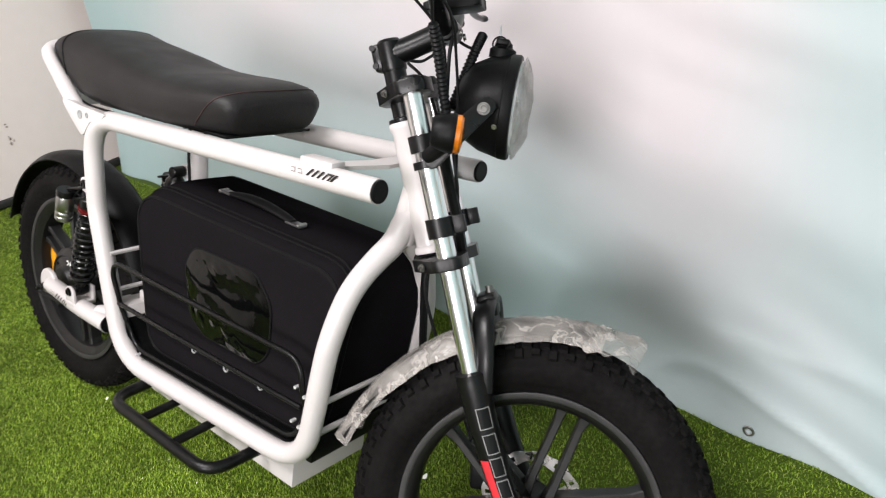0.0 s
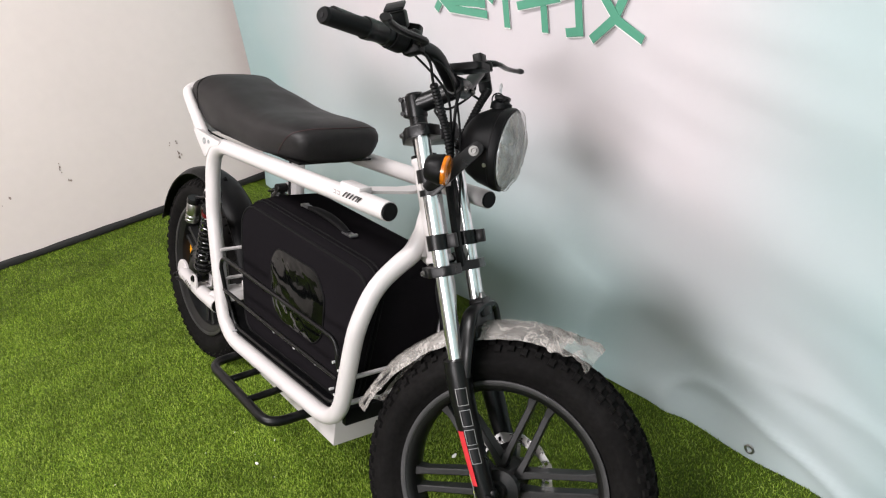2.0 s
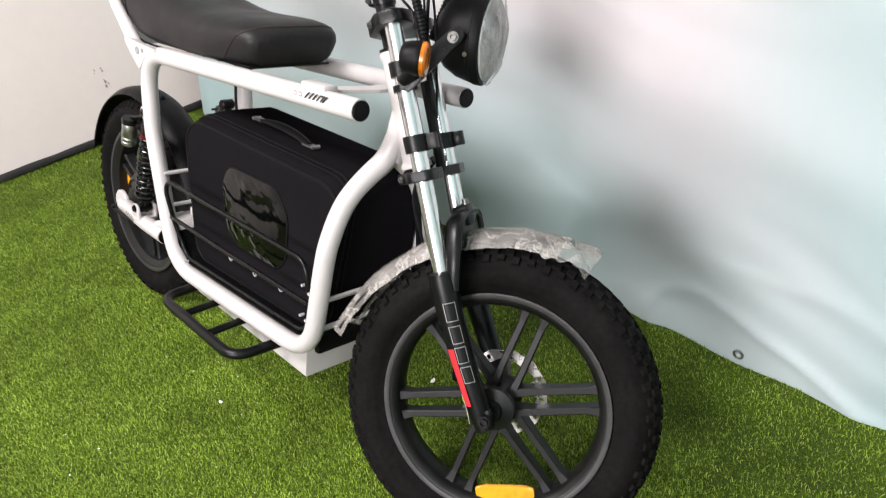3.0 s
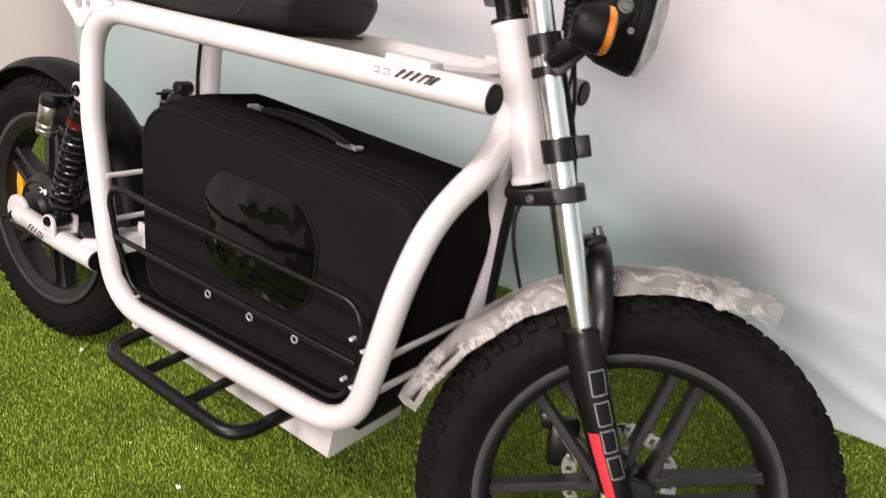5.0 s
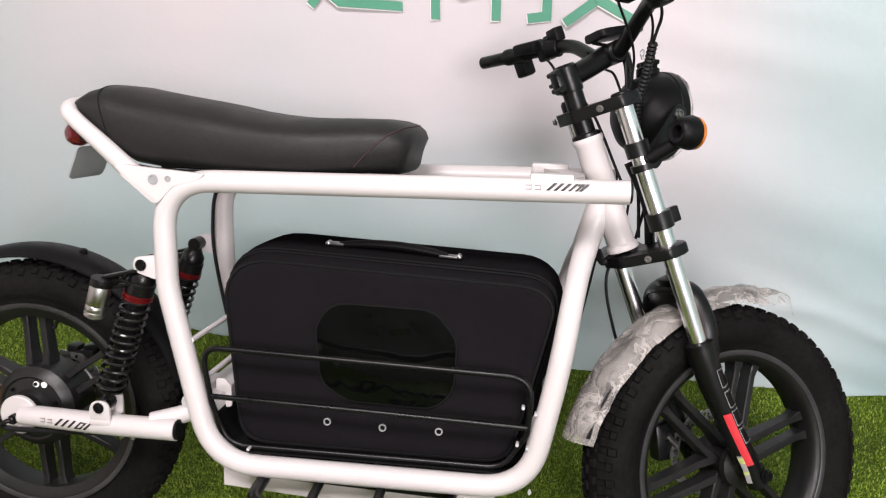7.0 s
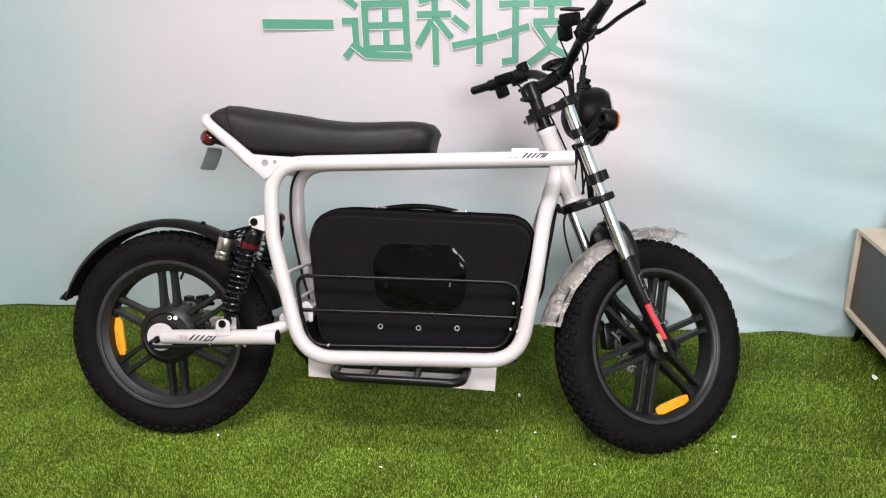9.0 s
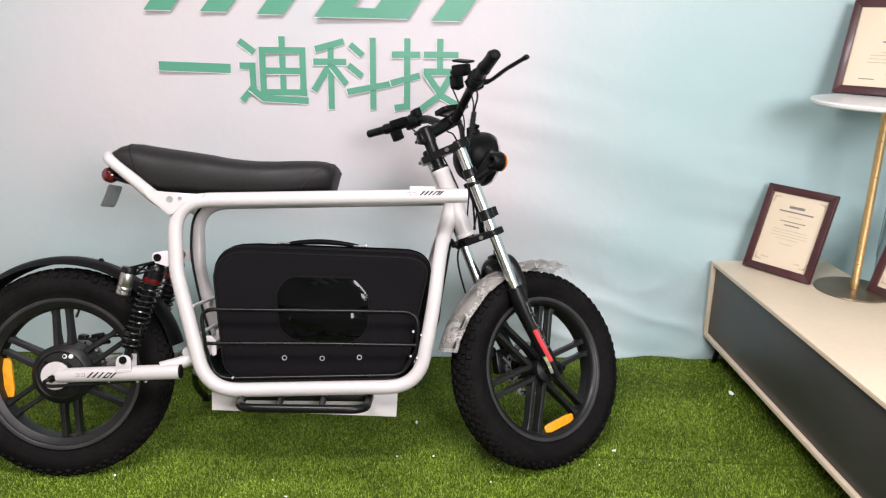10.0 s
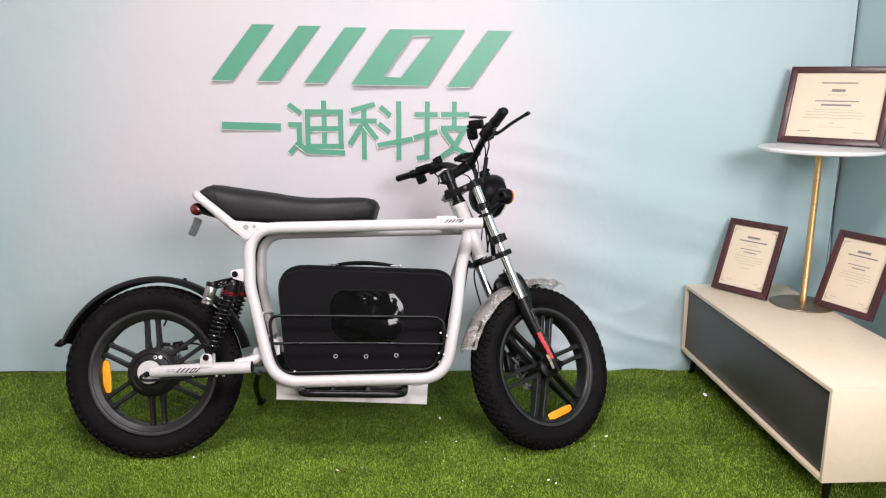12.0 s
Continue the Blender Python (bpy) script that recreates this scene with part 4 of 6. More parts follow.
def shock(bike, sgn):
    y = 0.097 * sgn
    top, foot = Vector((0.301, y, 0.597)), Vector((0.211, y, 0.3335))
    m = along(foot, top)
    length = (top - foot).length
    holder = new("shock_absorber")
    holder.parent = bike
    bm = B()
    lathe(bm, [(0, 0.012), (0.010, 0.012), (0.010, 0.027), (0.022, 0.029), (0.023, 0.033), (0.0120, 0.037), (0.0120, 0.100), (0.0165, 0.106), (0.0165, length - 0.068), (0.0238, length - 0.066),
               (0.0245, length - 0.056), (0.0245, length - 0.038), (0.0225, length - 0.036), (0.0225, length - 0.026), (0.016, length - 0.016), (0.011, length - 0.006), (0, length - 0.006)], m, 24)
    part("damper_body", bm, BLACK, holder)
    bm = B()
    turns, steps = 11.5, 230
    lo, hi = 0.036, length - 0.068
    pts = []
    for k in range(steps + 1):
        a, u = k / steps * turns * math.tau, k / steps
        pts.append(m @ Vector((0.0236 * math.cos(a), 0.0236 * math.sin(a), lo + (hi - lo) * (u + 0.012 * math.sin(math.tau * u)))))
    tube(bm, pts, 0.0033, 8)
    part("spring", bm, GLOSS_BLACK, holder, "glossy black coil spring")
    bm = B()
    lathe(bm, [(0.012, length - 0.0700), (0.0258, length - 0.0695), (0.0262, length - 0.0650), (0.0244, length - 0.0640), (0.0244, length - 0.0625), (0.0258, length - 0.0615), (0.0258, length - 0.0580), (0.012, length - 0.0575)], m, 28, loop=True)
    part("preload_ring", bm, RED_RING, holder, "red anodised collar")
    for k in range(3):
        bm = B()
        for i in range(5):
            a = 0.55 + 0.30 * k - 0.9 + 0.05 * i + (0.0 if sgn < 0 else math.pi)
            d = Vector((math.cos(a + math.pi), math.sin(a + math.pi), 0)) * 0.0123
            pair = [bm.verts.new(m @ (d + Vector((0, 0, h)))) for h in (0.070 + 0.004 * k, 0.092 - 0.003 * k)]
            if i:
                bm.faces.new((last[0], last[1], pair[1], pair[0]))
            last = pair
        part("printed_mark", bm, PALE_DECAL, holder)
    # reservoir beside the top
    rt = Vector((0.229, 0.124 * sgn, 0.560))
    rb = Vector((0.213, 0.124 * sgn, 0.502))
    bm = B()
    h = (rt - rb).length
    lathe(bm, [(0, 0), (0.0155, 0), (0.0180, 0.003), (0.0180, h * 0.16), (0.0167, h * 0.18), (0.0180, h * 0.21), (0.0180, h * 0.34), (0.0167, h * 0.37), (0.0180, h * 0.40), (0.0180, h - 0.006), (0.0165, h - 0.002), (0, h - 0.002)], along(rb, rt), 24)
    part("reservoir", bm, STEEL, holder, "silver cylindrical reservoir")
    bm = B()
    lathe(bm, [(0, h - 0.002), (0.0185, h - 0.002), (0.0192, h + 0.004), (0.0180, h + 0.012), (0, h + 0.012)], along(rb, rt), 24)
    mid = (rt + m @ Vector((0, 0, length - 0.036))) / 2
    ax, up = Vector((0.97, 0, 0.24)), Vector((-0.24, 0, 0.97))
    box(bm, 0.080, 0.024, 0.006, axes(mid + up * 0.016, ax, (0, 1, 0), up), 0.002)
    box(bm, 0.070, 0.020, 0.005, axes(mid - up * 0.004, ax, (0, 1, 0), up), 0.002)
    for lean in (-1, 1):
        way = (ax * 0.9 + up * 0.42 * lean).normalized()
        box(bm, 0.046, 0.012, 0.005, axes(mid + up * 0.006, way, (0, 1, 0), way.cross(Vector((0, 1, 0)))), 0.0015)
    part("bridge", bm, BLACK, holder)
    for p in (top, foot):
        eye = part("eye", rod(B(), p - Y * 0.016, p + Y * 0.016, 0.0125, 20, 0.002), BLACK, holder)
        part("bolt", hexbolt(B(), Vector((p.x, sgn * (0.1210 if p is top else 0.1222), p.z)), (0, sgn, 0), 0.0075, 0.005), BLACK, eye)


def swing_arm(bike):
    for sgn in (-1, 1):
        y = 0.112 * sgn
        bm = B()
        tube(bm, [(0.031, sgn * 0.0920 + 0.016, 0.2870), (0.066, sgn * 0.0945 + 0.014, 0.2895), (0.180, sgn * 0.1045 + 0.006, 0.2945), (0.240, sgn * 0.1085 + 0.003, 0.2968), (0.352, y, 0.3000)], [0.0175, 0.0190, 0.0195, 0.0195, 0.0195], 18)
        lathe(bm, [(0, 0), (0.035, 0), (0.037, 0.002), (0.037, 0.008), (0.035, 0.010), (0, 0.010)], along((0.023, sgn * 0.0860 + 0.017, 0.287), (0.023, sgn * 0.9 + 0.017, 0.287)), 32)
        box(bm, 0.038, 0.006, 0.034, pose(0.212, sgn * 0.075, 0.326), 0.002)
        box(bm, 0.040, 0.050, 0.010, pose(0.212, sgn * 0.098, 0.306), 0.002)
        slab(bm, rounded([(0.192, 0.300), (0.232, 0.300), (0.230, 0.346), (0.194, 0.346)], [0.004, 0.004, 0.018, 0.018]), 0.005, axes((0, -0.1170 if sgn < 0 else 0.1220, 0), (1, 0, 0), (0, 0, 1), (0, -1, 0)), 0.001)
        arm = part("swing_arm", bm, WHITE, bike, "white tubular swing arm")
        bm = B()
        lathe(bm, [(0, 0), (0.0182, 0), (0.0182, 0.004), (0, 0.004)], along((0.3518, y, 0.3000), (0.5, y, 0.3043)), 20)
        part("end_cap", bm, PLASTIC, arm, "black plastic tube plug")
        bm = B()
        tube(bm, [(0.300, y * 0.92, 0.308), (0.345, y * 0.80, 0.318), (0.400, y * 0.74, 0.336)], 0.0165, 14)
        part("swing_link", bm, WHITE, bike)
        for x in (0.165, 0.240, 0.262):
            part("bolt", hexbolt(B(), (x, sgn * (0.092 + 0.06 * (x - 0.044)) + 0.016 - 0.05 * x, 0.2765), (0, 0, -1), 0.0045, 0.006), STEEL, arm)
        bm = B()
        c = Vector((0.017, sgn * 0.0965 + 0.017, 0.281))
        rod(bm, c - Y * sgn * 0.02, c + Y * sgn * 0.008, 0.0105, 6, 0.001)
        rod(bm, c + Y * sgn * 0.007, c + Y * sgn * 0.015, 0.0062, 12, 0.001)
        part("axle_nut", bm, BLACK, bike, "dark axle nut")
    # hub cable stub
    bm = B()
    tube(bm, spline([(0.017, -0.089, 0.281), (0.008, -0.095, 0.279), (0.002, -0.094, 0.271), (0.011, -0.090, 0.264), (0.037, -0.087, 0.263), (0.075, -0.089, 0.265), (0.16, -0.090, 0.270), (0.24, -0.090, 0.274)], 6), 0.0048, 8)
    part("motor_cable", bm, CABLE, bike)
    # rear caliper on the far side
    bm = B()
    box(bm, 0.052, 0.035, 0.030, pose(0.062, 0.085, 0.348, 0, -8, 0), 0.005)
    box(bm, 0.030, 0.028, 0.016, pose(0.080, 0.085, 0.366, 0, -8, 0), 0.003)
    box(bm, 0.022, 0.030, 0.018, pose(0.040, 0.085, 0.362, 0, 10, 0), 0.003)
    rod(bm, (0.070, 0.085, 0.358), (0.112, 0.085, 0.366), 0.007, 12, 0.002)
    rod(bm, (0.070, 0.085, 0.344), (0.114, 0.085, 0.350), 0.006, 12, 0.002)
    tube(bm, spline([(0.112, 0.085, 0.366), (0.150, 0.088, 0.362), (0.200, 0.094, 0.330), (0.260, 0.098, 0.312)], 5), 0.0032, 8)
    bmesh.ops.translate(bm, verts=bm.verts[:], vec=(-0.012, 0.018, 0))
    part("brake_caliper", bm, BLACK, bike, "black rear brake caliper")


def guard(bm, m, r, a0, a1, half, crown, thick, steps=40, across=10, ragged=0.0, flare=False):
    """A curved mudguard: an arched strip about the wheel's axis."""
    grids = []
    for layer in (0, 1):
        rows = []
        for i in range(steps + 1):
            a = a0 + (a1 - a0) * i / steps
            row = []
            for k in range(across + 1):
                u = -1 + 2 * k / across
                off = math.degrees(a) - 95
                rr = r + (0.0 if not flare else 0.012 * (off / 45) ** 2 if off < 0 else 0.022 * (off / 55) ** 2) - crown * u * u * abs(u) + layer * thick
                hh = half * u * (1 - (0.10 if ragged else 0.0) * min(1.0, max(0.0, (math.degrees(a) - 118) / 32)))
                if ragged:
                    q = noise.noise((a * 7.0, u * 1.7, 1.3)) + 0.6 * noise.noise((a * 19.0, u * 4.0, 4.3))
                    rr += ragged * q
                    hh += ragged * 0.8 * noise.noise((a * 9.0, u * 2.0, 8.8))
                row.append(bm.verts.new(m @ Vector((rr * math.cos(a), rr * math.sin(a), hh))))
            rows.append(row)
        grids.append(rows)
    for rows in grids:
        for i in range(steps):
            for k in range(across):
                bm.faces.new((rows[i][k], rows[i + 1][k], rows[i + 1][k + 1], rows[i][k + 1]))
    lo, hi = grids
    for i in range(steps):
        for k in (0, across):
            bm.faces.new((lo[i][k], lo[i + 1][k], hi[i + 1][k], hi[i][k]))
    for k in range(across):
        for i in (0, steps):
            bm.faces.new((lo[i][k], lo[i][k + 1], hi[i][k + 1], hi[i][k]))
    return bm


def mudguards(bike):
    m = axes(REAR_C, (1, 0, 0), (0, 0, 1), (0, -1, 0))
    bm = guard(B(), m, 0.314, radians(14), radians(162), 0.046, 0.018, 0.003)
    rear = part("rear_mudguard", bm, PLASTIC, bike, "black plastic rear mudguard with a turned-out lip")
    bm = B()
    tube(bm, [m @ Vector((0.298 * math.cos(a), 0.298 * math.sin(a), 0.046)) for a in [radians(14 + 148 * k / 40) for k in range(41)]], 0.0022, 6)
    tube(bm, [m @ Vector((0.298 * math.cos(a), 0.298 * math.sin(a), -0.046)) for a in [radians(14 + 148 * k / 40) for k in range(41)]], 0.0022, 6)
    hexbolt(bm, m @ Vector((0.317 * math.cos(radians(73)), 0.317 * math.sin(radians(73)), 0.0)), (0.3, 0, 1), 0.006, 0.006)
    part("rolled_edge", bm, PLASTIC, rear)
    bm = B()
    tube(bm, [m @ Vector((0.316 * math.cos(radians(162)), 0.316 * math.sin(radians(162)), h)) for h in (-0.042, 0, 0.042)], 0.0035, 6)
    tube(bm, [m @ Vector((r * math.cos(radians(163 + d)), r * math.sin(radians(163 + d)), 0.0)) for r, d in ((0.317, -2), (0.326, 0), (0.338, 1))], [0.014, 0.011, 0.004], 6)
    part("mud_flap", bm, PLASTIC, rear)
    m = S @ axes(FRONT_C, (1, 0, 0), (0, 0, 1), (0, -1, 0))
    bm = guard(B(), m, 0.303, radians(60), radians(146), 0.038, 0.014, 0.003, flare=True)
    front = part("front_mudguard", bm, PLASTIC, bike, "black front mudguard still wrapped in clear film")
    bm = guard(B(), m, 0.308, radians(57), radians(148), 0.046, 0.027, 0.0014, 130, 20, 0.0026, True)
    part("plastic_wrap", bm, FILM, front, "crinkled clear plastic wrap", smooth=70)
    bm = guard(B(), m, 0.306, radians(46), radians(63), 0.050, 0.026, 0.0010, 48, 24, 0.013, True)
    part("plastic_wrap", bm, FILM, front, "loose crumpled end of plastic wrap", smooth=70)


def fork(bike):
    holder = new("fork")
    holder.parent = bike
    for sgn in (-1, 1):
        l = 0.078 * sgn
        bm = B()
        lathe(bm, [(0, -0.20), (0.0148, -0.20), (0.0148, 0.262), (0, 0.262)], S @ pose(0.034, l, 0), 28)
        part("stanchion", bm, CHROME, holder, "chrome fork stanchion")
        bm = B()
        path = [(0.034, l, -0.172), (0.034, l, -0.185), (0.035, l, -0.24), (0.042, l * 1.03, -0.32), (0.052, l * 1.06, -0.400), (0.058, l * 1.07, -0.440)]
        tube(bm, path, [0.0235, 0.0245, 0.0225, 0.0200, 0.0190, 0.0165], 20, m=S)
        lathe(bm, [(0.0149, -0.174), (0.0240, -0.174), (0.0240, -0.166), (0.0149, -0.163)], S @ pose(0.034, l, 0), 24, loop=True)
        leg = part("lower_leg", bm, BLACK, holder, "black lower fork leg")
        bm = B()
        box(bm, 0.030, 0.018, 0.034, S @ pose(0.060, l * 1.10, -0.420), 0.005)
        part("dropout", bm, BLACK, leg)
        # bands round the stanchions above the lower clamp
        bm = B()
        lathe(bm, [(0.0149, 0.036), (0.0205, 0.036), (0.0205, 0.064), (0.0149, 0.064)], S @ pose(0.034, l, 0), 24, loop=True)
        box(bm, 0.018, 0.012, 0.026, S @ pose(0.062, l, 0.05), 0.002)
        part("band", bm, BLACK, holder, "black clamp band")
        if sgn < 0:
            bm = B()
            for s, tall in ((0.136, 0.011), (0.160, 0.024)):
                lathe(bm, [(0.0149, s), (0.0200, s), (0.0200, s + tall), (0.0149, s + tall)], S @ pose(0.034, l, 0), 24, loop=True)
            part("band", bm, BLACK, holder)
    # clamps between the legs and the steering tube
    for s, tall in ((-0.012, 0.018), (0.243, 0.020)):
        bm = B()
        out = rounded([(-0.030, -0.024), (0.016, -0.103), (0.057, -0.103), (0.061, -0.050), (0.040, 0.0), (0.061, 0.050), (0.057, 0.103), (0.016, 0.103), (-0.030, 0.024)], 0.014)
        slab(bm, out, tall, S @ pose(0, 0, s), 0.0025)
        yoke = part("clamp", bm, BLACK, holder, "black fork clamp")
        for sgn in (-1, 1):
            part("bolt", hexbolt(B(), S @ Vector((-0.006, sgn * 0.0720, s + tall / 2)), S.to_3x3() @ Vector((-0.72, sgn * 0.69, 0)), 0.0044, 0.005), BOLT, yoke)
    for sgn in (-1, 1):
        part("fork_cap", lathe(B(), [(0, 0.263), (0.0155, 0.263), (0.0155, 0.266 if sgn < 0 else 0.276), (0.012, 0.268 if sgn < 0 else 0.282), (0, 0.268 if sgn < 0 else 0.282)], S @ pose(0.034, 0.078 * sgn, 0), 20), BLACK, holder)
    bm = B()
    lathe(bm, [(0, 0.2135), (0.0250, 0.2135), (0.0250, 0.2195), (0.0172, 0.2215), (0.0172, 0.318), (0, 0.318)], S, 28)
    part("steering_tube", bm, BLACK, holder)
    # arch over the tyre
    bm = B()
    arch = spline([(0.044, -0.080, -0.195), (0.056, -0.079, -0.145), (0.064, -0.060, -0.098), (0.066, -0.030, -0.084), (0.066, 0.030, -0.084), (0.064, 0.060, -0.098), (0.056, 0.079, -0.145), (0.044, 0.080, -0.195)], 5)
    tube(bm, arch, 0.0185, 12, flat=0.55, m=S)
    box(bm, 0.030, 0.045, 0.036, S @ pose(0.068, 0, -0.084), 0.005)
    box(bm, 0.026, 0.110, 0.050, S @ pose(0.062, 0, -0.112), 0.006)
    br = part("fork_arch", bm, BLACK, holder, "black cast arch over the tyre")
    part("bolt", hexbolt(B(), S @ Vector((0.074, 0.0, -0.066)), AXIS, 0.006, 0.010), BOLT, br)
    # printed marks on the right lower leg: outlined plain blocks and a red strip
    base = S @ pose(0.0, -0.0835, 0)
    for name, mat, a_mid, a_half, lo, hi in (("red_strip", RED_LABEL, -118, 19, -0.392, -0.292), ("sticker", PALE_DECAL, -150, 14, -0.424, -0.372), ("sticker_band", STICKER, -150, 14.5, -0.386, -0.375), ("sticker_band", STICKER, -150, 14.5, -0.408, -0.402)):
        bm = B()
        rows = []
        for k in range(9):
            s = lo + (hi - lo) * k / 8
            rr = np.interp(-s, [0.24, 0.32, 0.385], [0.0225, 0.0200, 0.0188]) + (0.0009 if name == "sticker_band" else 0.0006)
            off = np.interp(-s, [0.24, 0.32, 0.385], [0.0035, 0.0011, -0.0013])
            rows.append([bm.verts.new(base @ Vector((rr * math.cos(radians(a)) + np.interp(-s, [0.185, 0.24, 0.32, 0.40], [0.034, 0.035, 0.042, 0.052]), rr * math.sin(radians(a)) + off, s))) for a in [a_mid - a_half + 2 * a_half * q / 4 for q in range(5)]])
        for r1, r2 in zip(rows, rows[1:]):
            for q in range(4):
                bm.faces.new((r1[q], r1[q + 1], r2[q + 1], r2[q]))
        part(name, bm, mat, holder)
    bm = B()
    strokes = []
    for lo, hi in ((-0.246, -0.214), (-0.284, -0.254), (-0.318, -0.290), (-0.352, -0.324)):
        a0, a1, t = -94, -42, 0.0011
        strokes += [(a0, a0 + 3, lo, hi), (a1 - 3, a1, lo, hi), (a0, a1, lo, lo + t), (a0, a1, hi - t, hi)]
    for a0, a1, s0, s1 in strokes:
        grid = []
        for s in (s0, s1):
            rr = np.interp(-s, [0.18, 0.24, 0.32, 0.385], [0.0245, 0.0225, 0.0200, 0.0190]) + 0.0005
            off = np.interp(-s, [0.18, 0.24, 0.32, 0.385], [0.0035, 0.0035, 0.0011, -0.0013])
            grid.append([bm.verts.new(base @ Vector((rr * math.cos(radians(a)) + np.interp(-s, [0.185, 0.24, 0.32, 0.40], [0.034, 0.035, 0.042, 0.052]), rr * math.sin(radians(a)) + off, s))) for a in [a0 + (a1 - a0) * q / 4 for q in range(5)]])
        for q in range(4):
            bm.faces.new((grid[0][q], grid[0][q + 1], grid[1][q + 1], grid[1][q]))
    part("print", bm, PALE_DECAL, holder, "thin pale outline print on the leg")
    # front caliper on the far leg
    bm = B()
    box(bm, 0.042, 0.032, 0.070, S @ pose(-0.006, 0.066, -0.365, 0, 15, 0), 0.007)
    box(bm, 0.026, 0.024, 0.026, S @ pose(-0.020, 0.070, -0.330), 0.004)
    part("brake_caliper", bm, BLACK, holder, "black front brake caliper")
    bm = B()
    rod(bm, S @ Vector((-0.006, 0.046, -0.35)), S @ Vector((0.008, 0.046, -0.38)), 0.007)
    part("caliper_bolts", bm, STEEL, holder)


def handlebar(bike):
    holder = new("handlebar")
    holder.parent = bike
    bm = B()
    half = fillet([(0.090, 0.0, 0.330), (0.090, 0.034, 0.331), (0.100, 0.116, 0.376), (0.072, 0.195, 0.390), (0.030, 0.342, 0.413)], [0.05, 0.10, 0.06], 7)
    right = [(p.x, -p.y, p.z) for p in half][::-1]
    tube(bm, right + [tuple(p) for p in half[1:]], 0.0125, 16, m=S)
    part("bar", bm, BLACK, holder, "black riser bar")
    # stem
    bm = B()
    lathe(bm, [(0, 0.292), (0.0190, 0.292), (0.0200, 0.296), (0.0200, 0.334), (0.016, 0.339), (0, 0.339)], S, 24)
    tube(bm, [(0.0, 0, 0.316), (0.030, 0, 0.320), (0.092, 0, 0.331)], [0.019, 0.0180, 0.0180], 16, m=S)
    rod(bm, S @ Vector((0.092, -0.030, 0.331)), S @ Vector((0.092, 0.030, 0.331)), 0.0190, 20, 0.003)
    box(bm, 0.020, 0.026, 0.042, S @ pose(-0.018, 0, 0.315), 0.006)
    stem = part("stem", bm, BLACK, holder, "black clamp stem")
    for s in (0.303, 0.330):
        part("bolt", rod(B(), S @ Vector((-0.024, -0.016, s)), S @ Vector((-0.024, 0.016, s)), 0.0046), BLACK, stem)
    for sgn in (-1, 1):
        part("bolt", hexbolt(B(), S @ Vector((0.110, 0.020 * sgn, 0.320)), AHEAD, 0.005), BOLT, stem)
    for sgn in (-1, 1):
        g0, g1 = Vector((0.0635, 0.225 * sgn, 0.3949)), Vector((0.0285, 0.347, 0.4140) if sgn > 0 else (0.0240, -0.362, 0.4090))
        bm = B()
        a, c = S @ g0, S @ g1
        start, drop = (0.0180, 0.0080) if sgn > 0 else (0.0200, 0.0050)
        steps = 24
        pts = [a.lerp(c, 0.40 + 0.60 * k / steps) for k in range(steps + 1)]
        rad = [start * 0.98 - drop * (0.4 + 0.6 * k / steps) ** 0.9 + (0.0005 if k % 2 else 0.0) - (0.0022 if k == steps else 0.0) for k in range(steps + 1)]
        tube(bm, pts, rad, 20, flat=0.88 if sgn < 0 else 0.75)
        grip = part("grip", bm, PLASTIC, holder, "ribbed black rubber grip")
        bm = B()
        lathe(bm, [(0, 0), (0.0040, 0), (0.0040, 0.0008), (0, 0.0008)], along(c, c + (c - a)), 12)
        part("end_hole", bm, CABLE, grip)
        bm = B()
        length = (c - a).length * 0.40
        r = start * 0.87
        lathe(bm, [(0, 0), (r * 1.06, 0), (r * 1.06, length * 0.20), (r * 0.98, length * 0.23), (r * 0.98, length * 0.70), (r * 1.04, length * 0.73), (r * 1.04, length * 0.97), (r * 0.96, length), (0, length)], along(a, c), 24)
        part("throttle_sleeve", bm, BLACK, holder, "smooth black sleeve beside the grip")
        bm = B()
        if sgn < 0:
            lathe(bm, [(0, 0), (0.0215, 0), (0.0225, 0.003), (0.0215, 0.030), (0, 0.030)], along(S @ Vector((0.072, -0.195, 0.390)), S @ Vector((0.0635, -0.225, 0.3949))), 24)
        box(bm, 0.034, 0.030, 0.040, S @ pose(0.083, 0.176 * sgn, 0.386), 0.006)
        part("lever_clamp", bm, PLASTIC, holder)
        up = 0.022 if sgn > 0 else 0.0
        lever = spline([(0.092, 0.178, 0.382 + up), (0.114, 0.200, 0.378 + up), (0.114, 0.235, 0.379 + up), (0.110, 0.280, 0.381 + up), (0.114, 0.328, 0.382 + up), (0.122, 0.358, 0.383 + up)], 5)
        bm = B()
        tube(bm, [(p.x, p.y * sgn, p.z) for p in lever], [0.0100] * 5 + [0.0076] * (len(lever) - 8) + [0.0086, 0.0096, 0.0085], 10, flat=0.7, m=S)
        part("brake_lever", bm, BLACK, holder, "black brake lever")
    # switch boxes
    bm = B()
    box(bm, 0.036, 0.040, 0.030, S @ pose(0.060, -0.172, 0.430, 20, 0, 15), 0.004)
    box(bm, 0.030, 0.026, 0.038, S @ pose(0.066, -0.128, 0.412, 0, 20, 10), 0.004)
    box(bm, 0.034, 0.050, 0.006, S @ pose(0.066, -0.186, 0.449, 28, 0, 15), 0.002)
    box(bm, 0.012, 0.018, 0.012, S @ pose(0.058, -0.140, 0.437, 10, 10, 0), 0.003)
    part("switch_box", bm, PLASTIC, holder, "black switch box with buttons")
    bm = B()
    box(bm, 0.020, 0.034, 0.026, S @ pose(0.094, 0.148, 0.404, 0, 0, 0), 0.003)
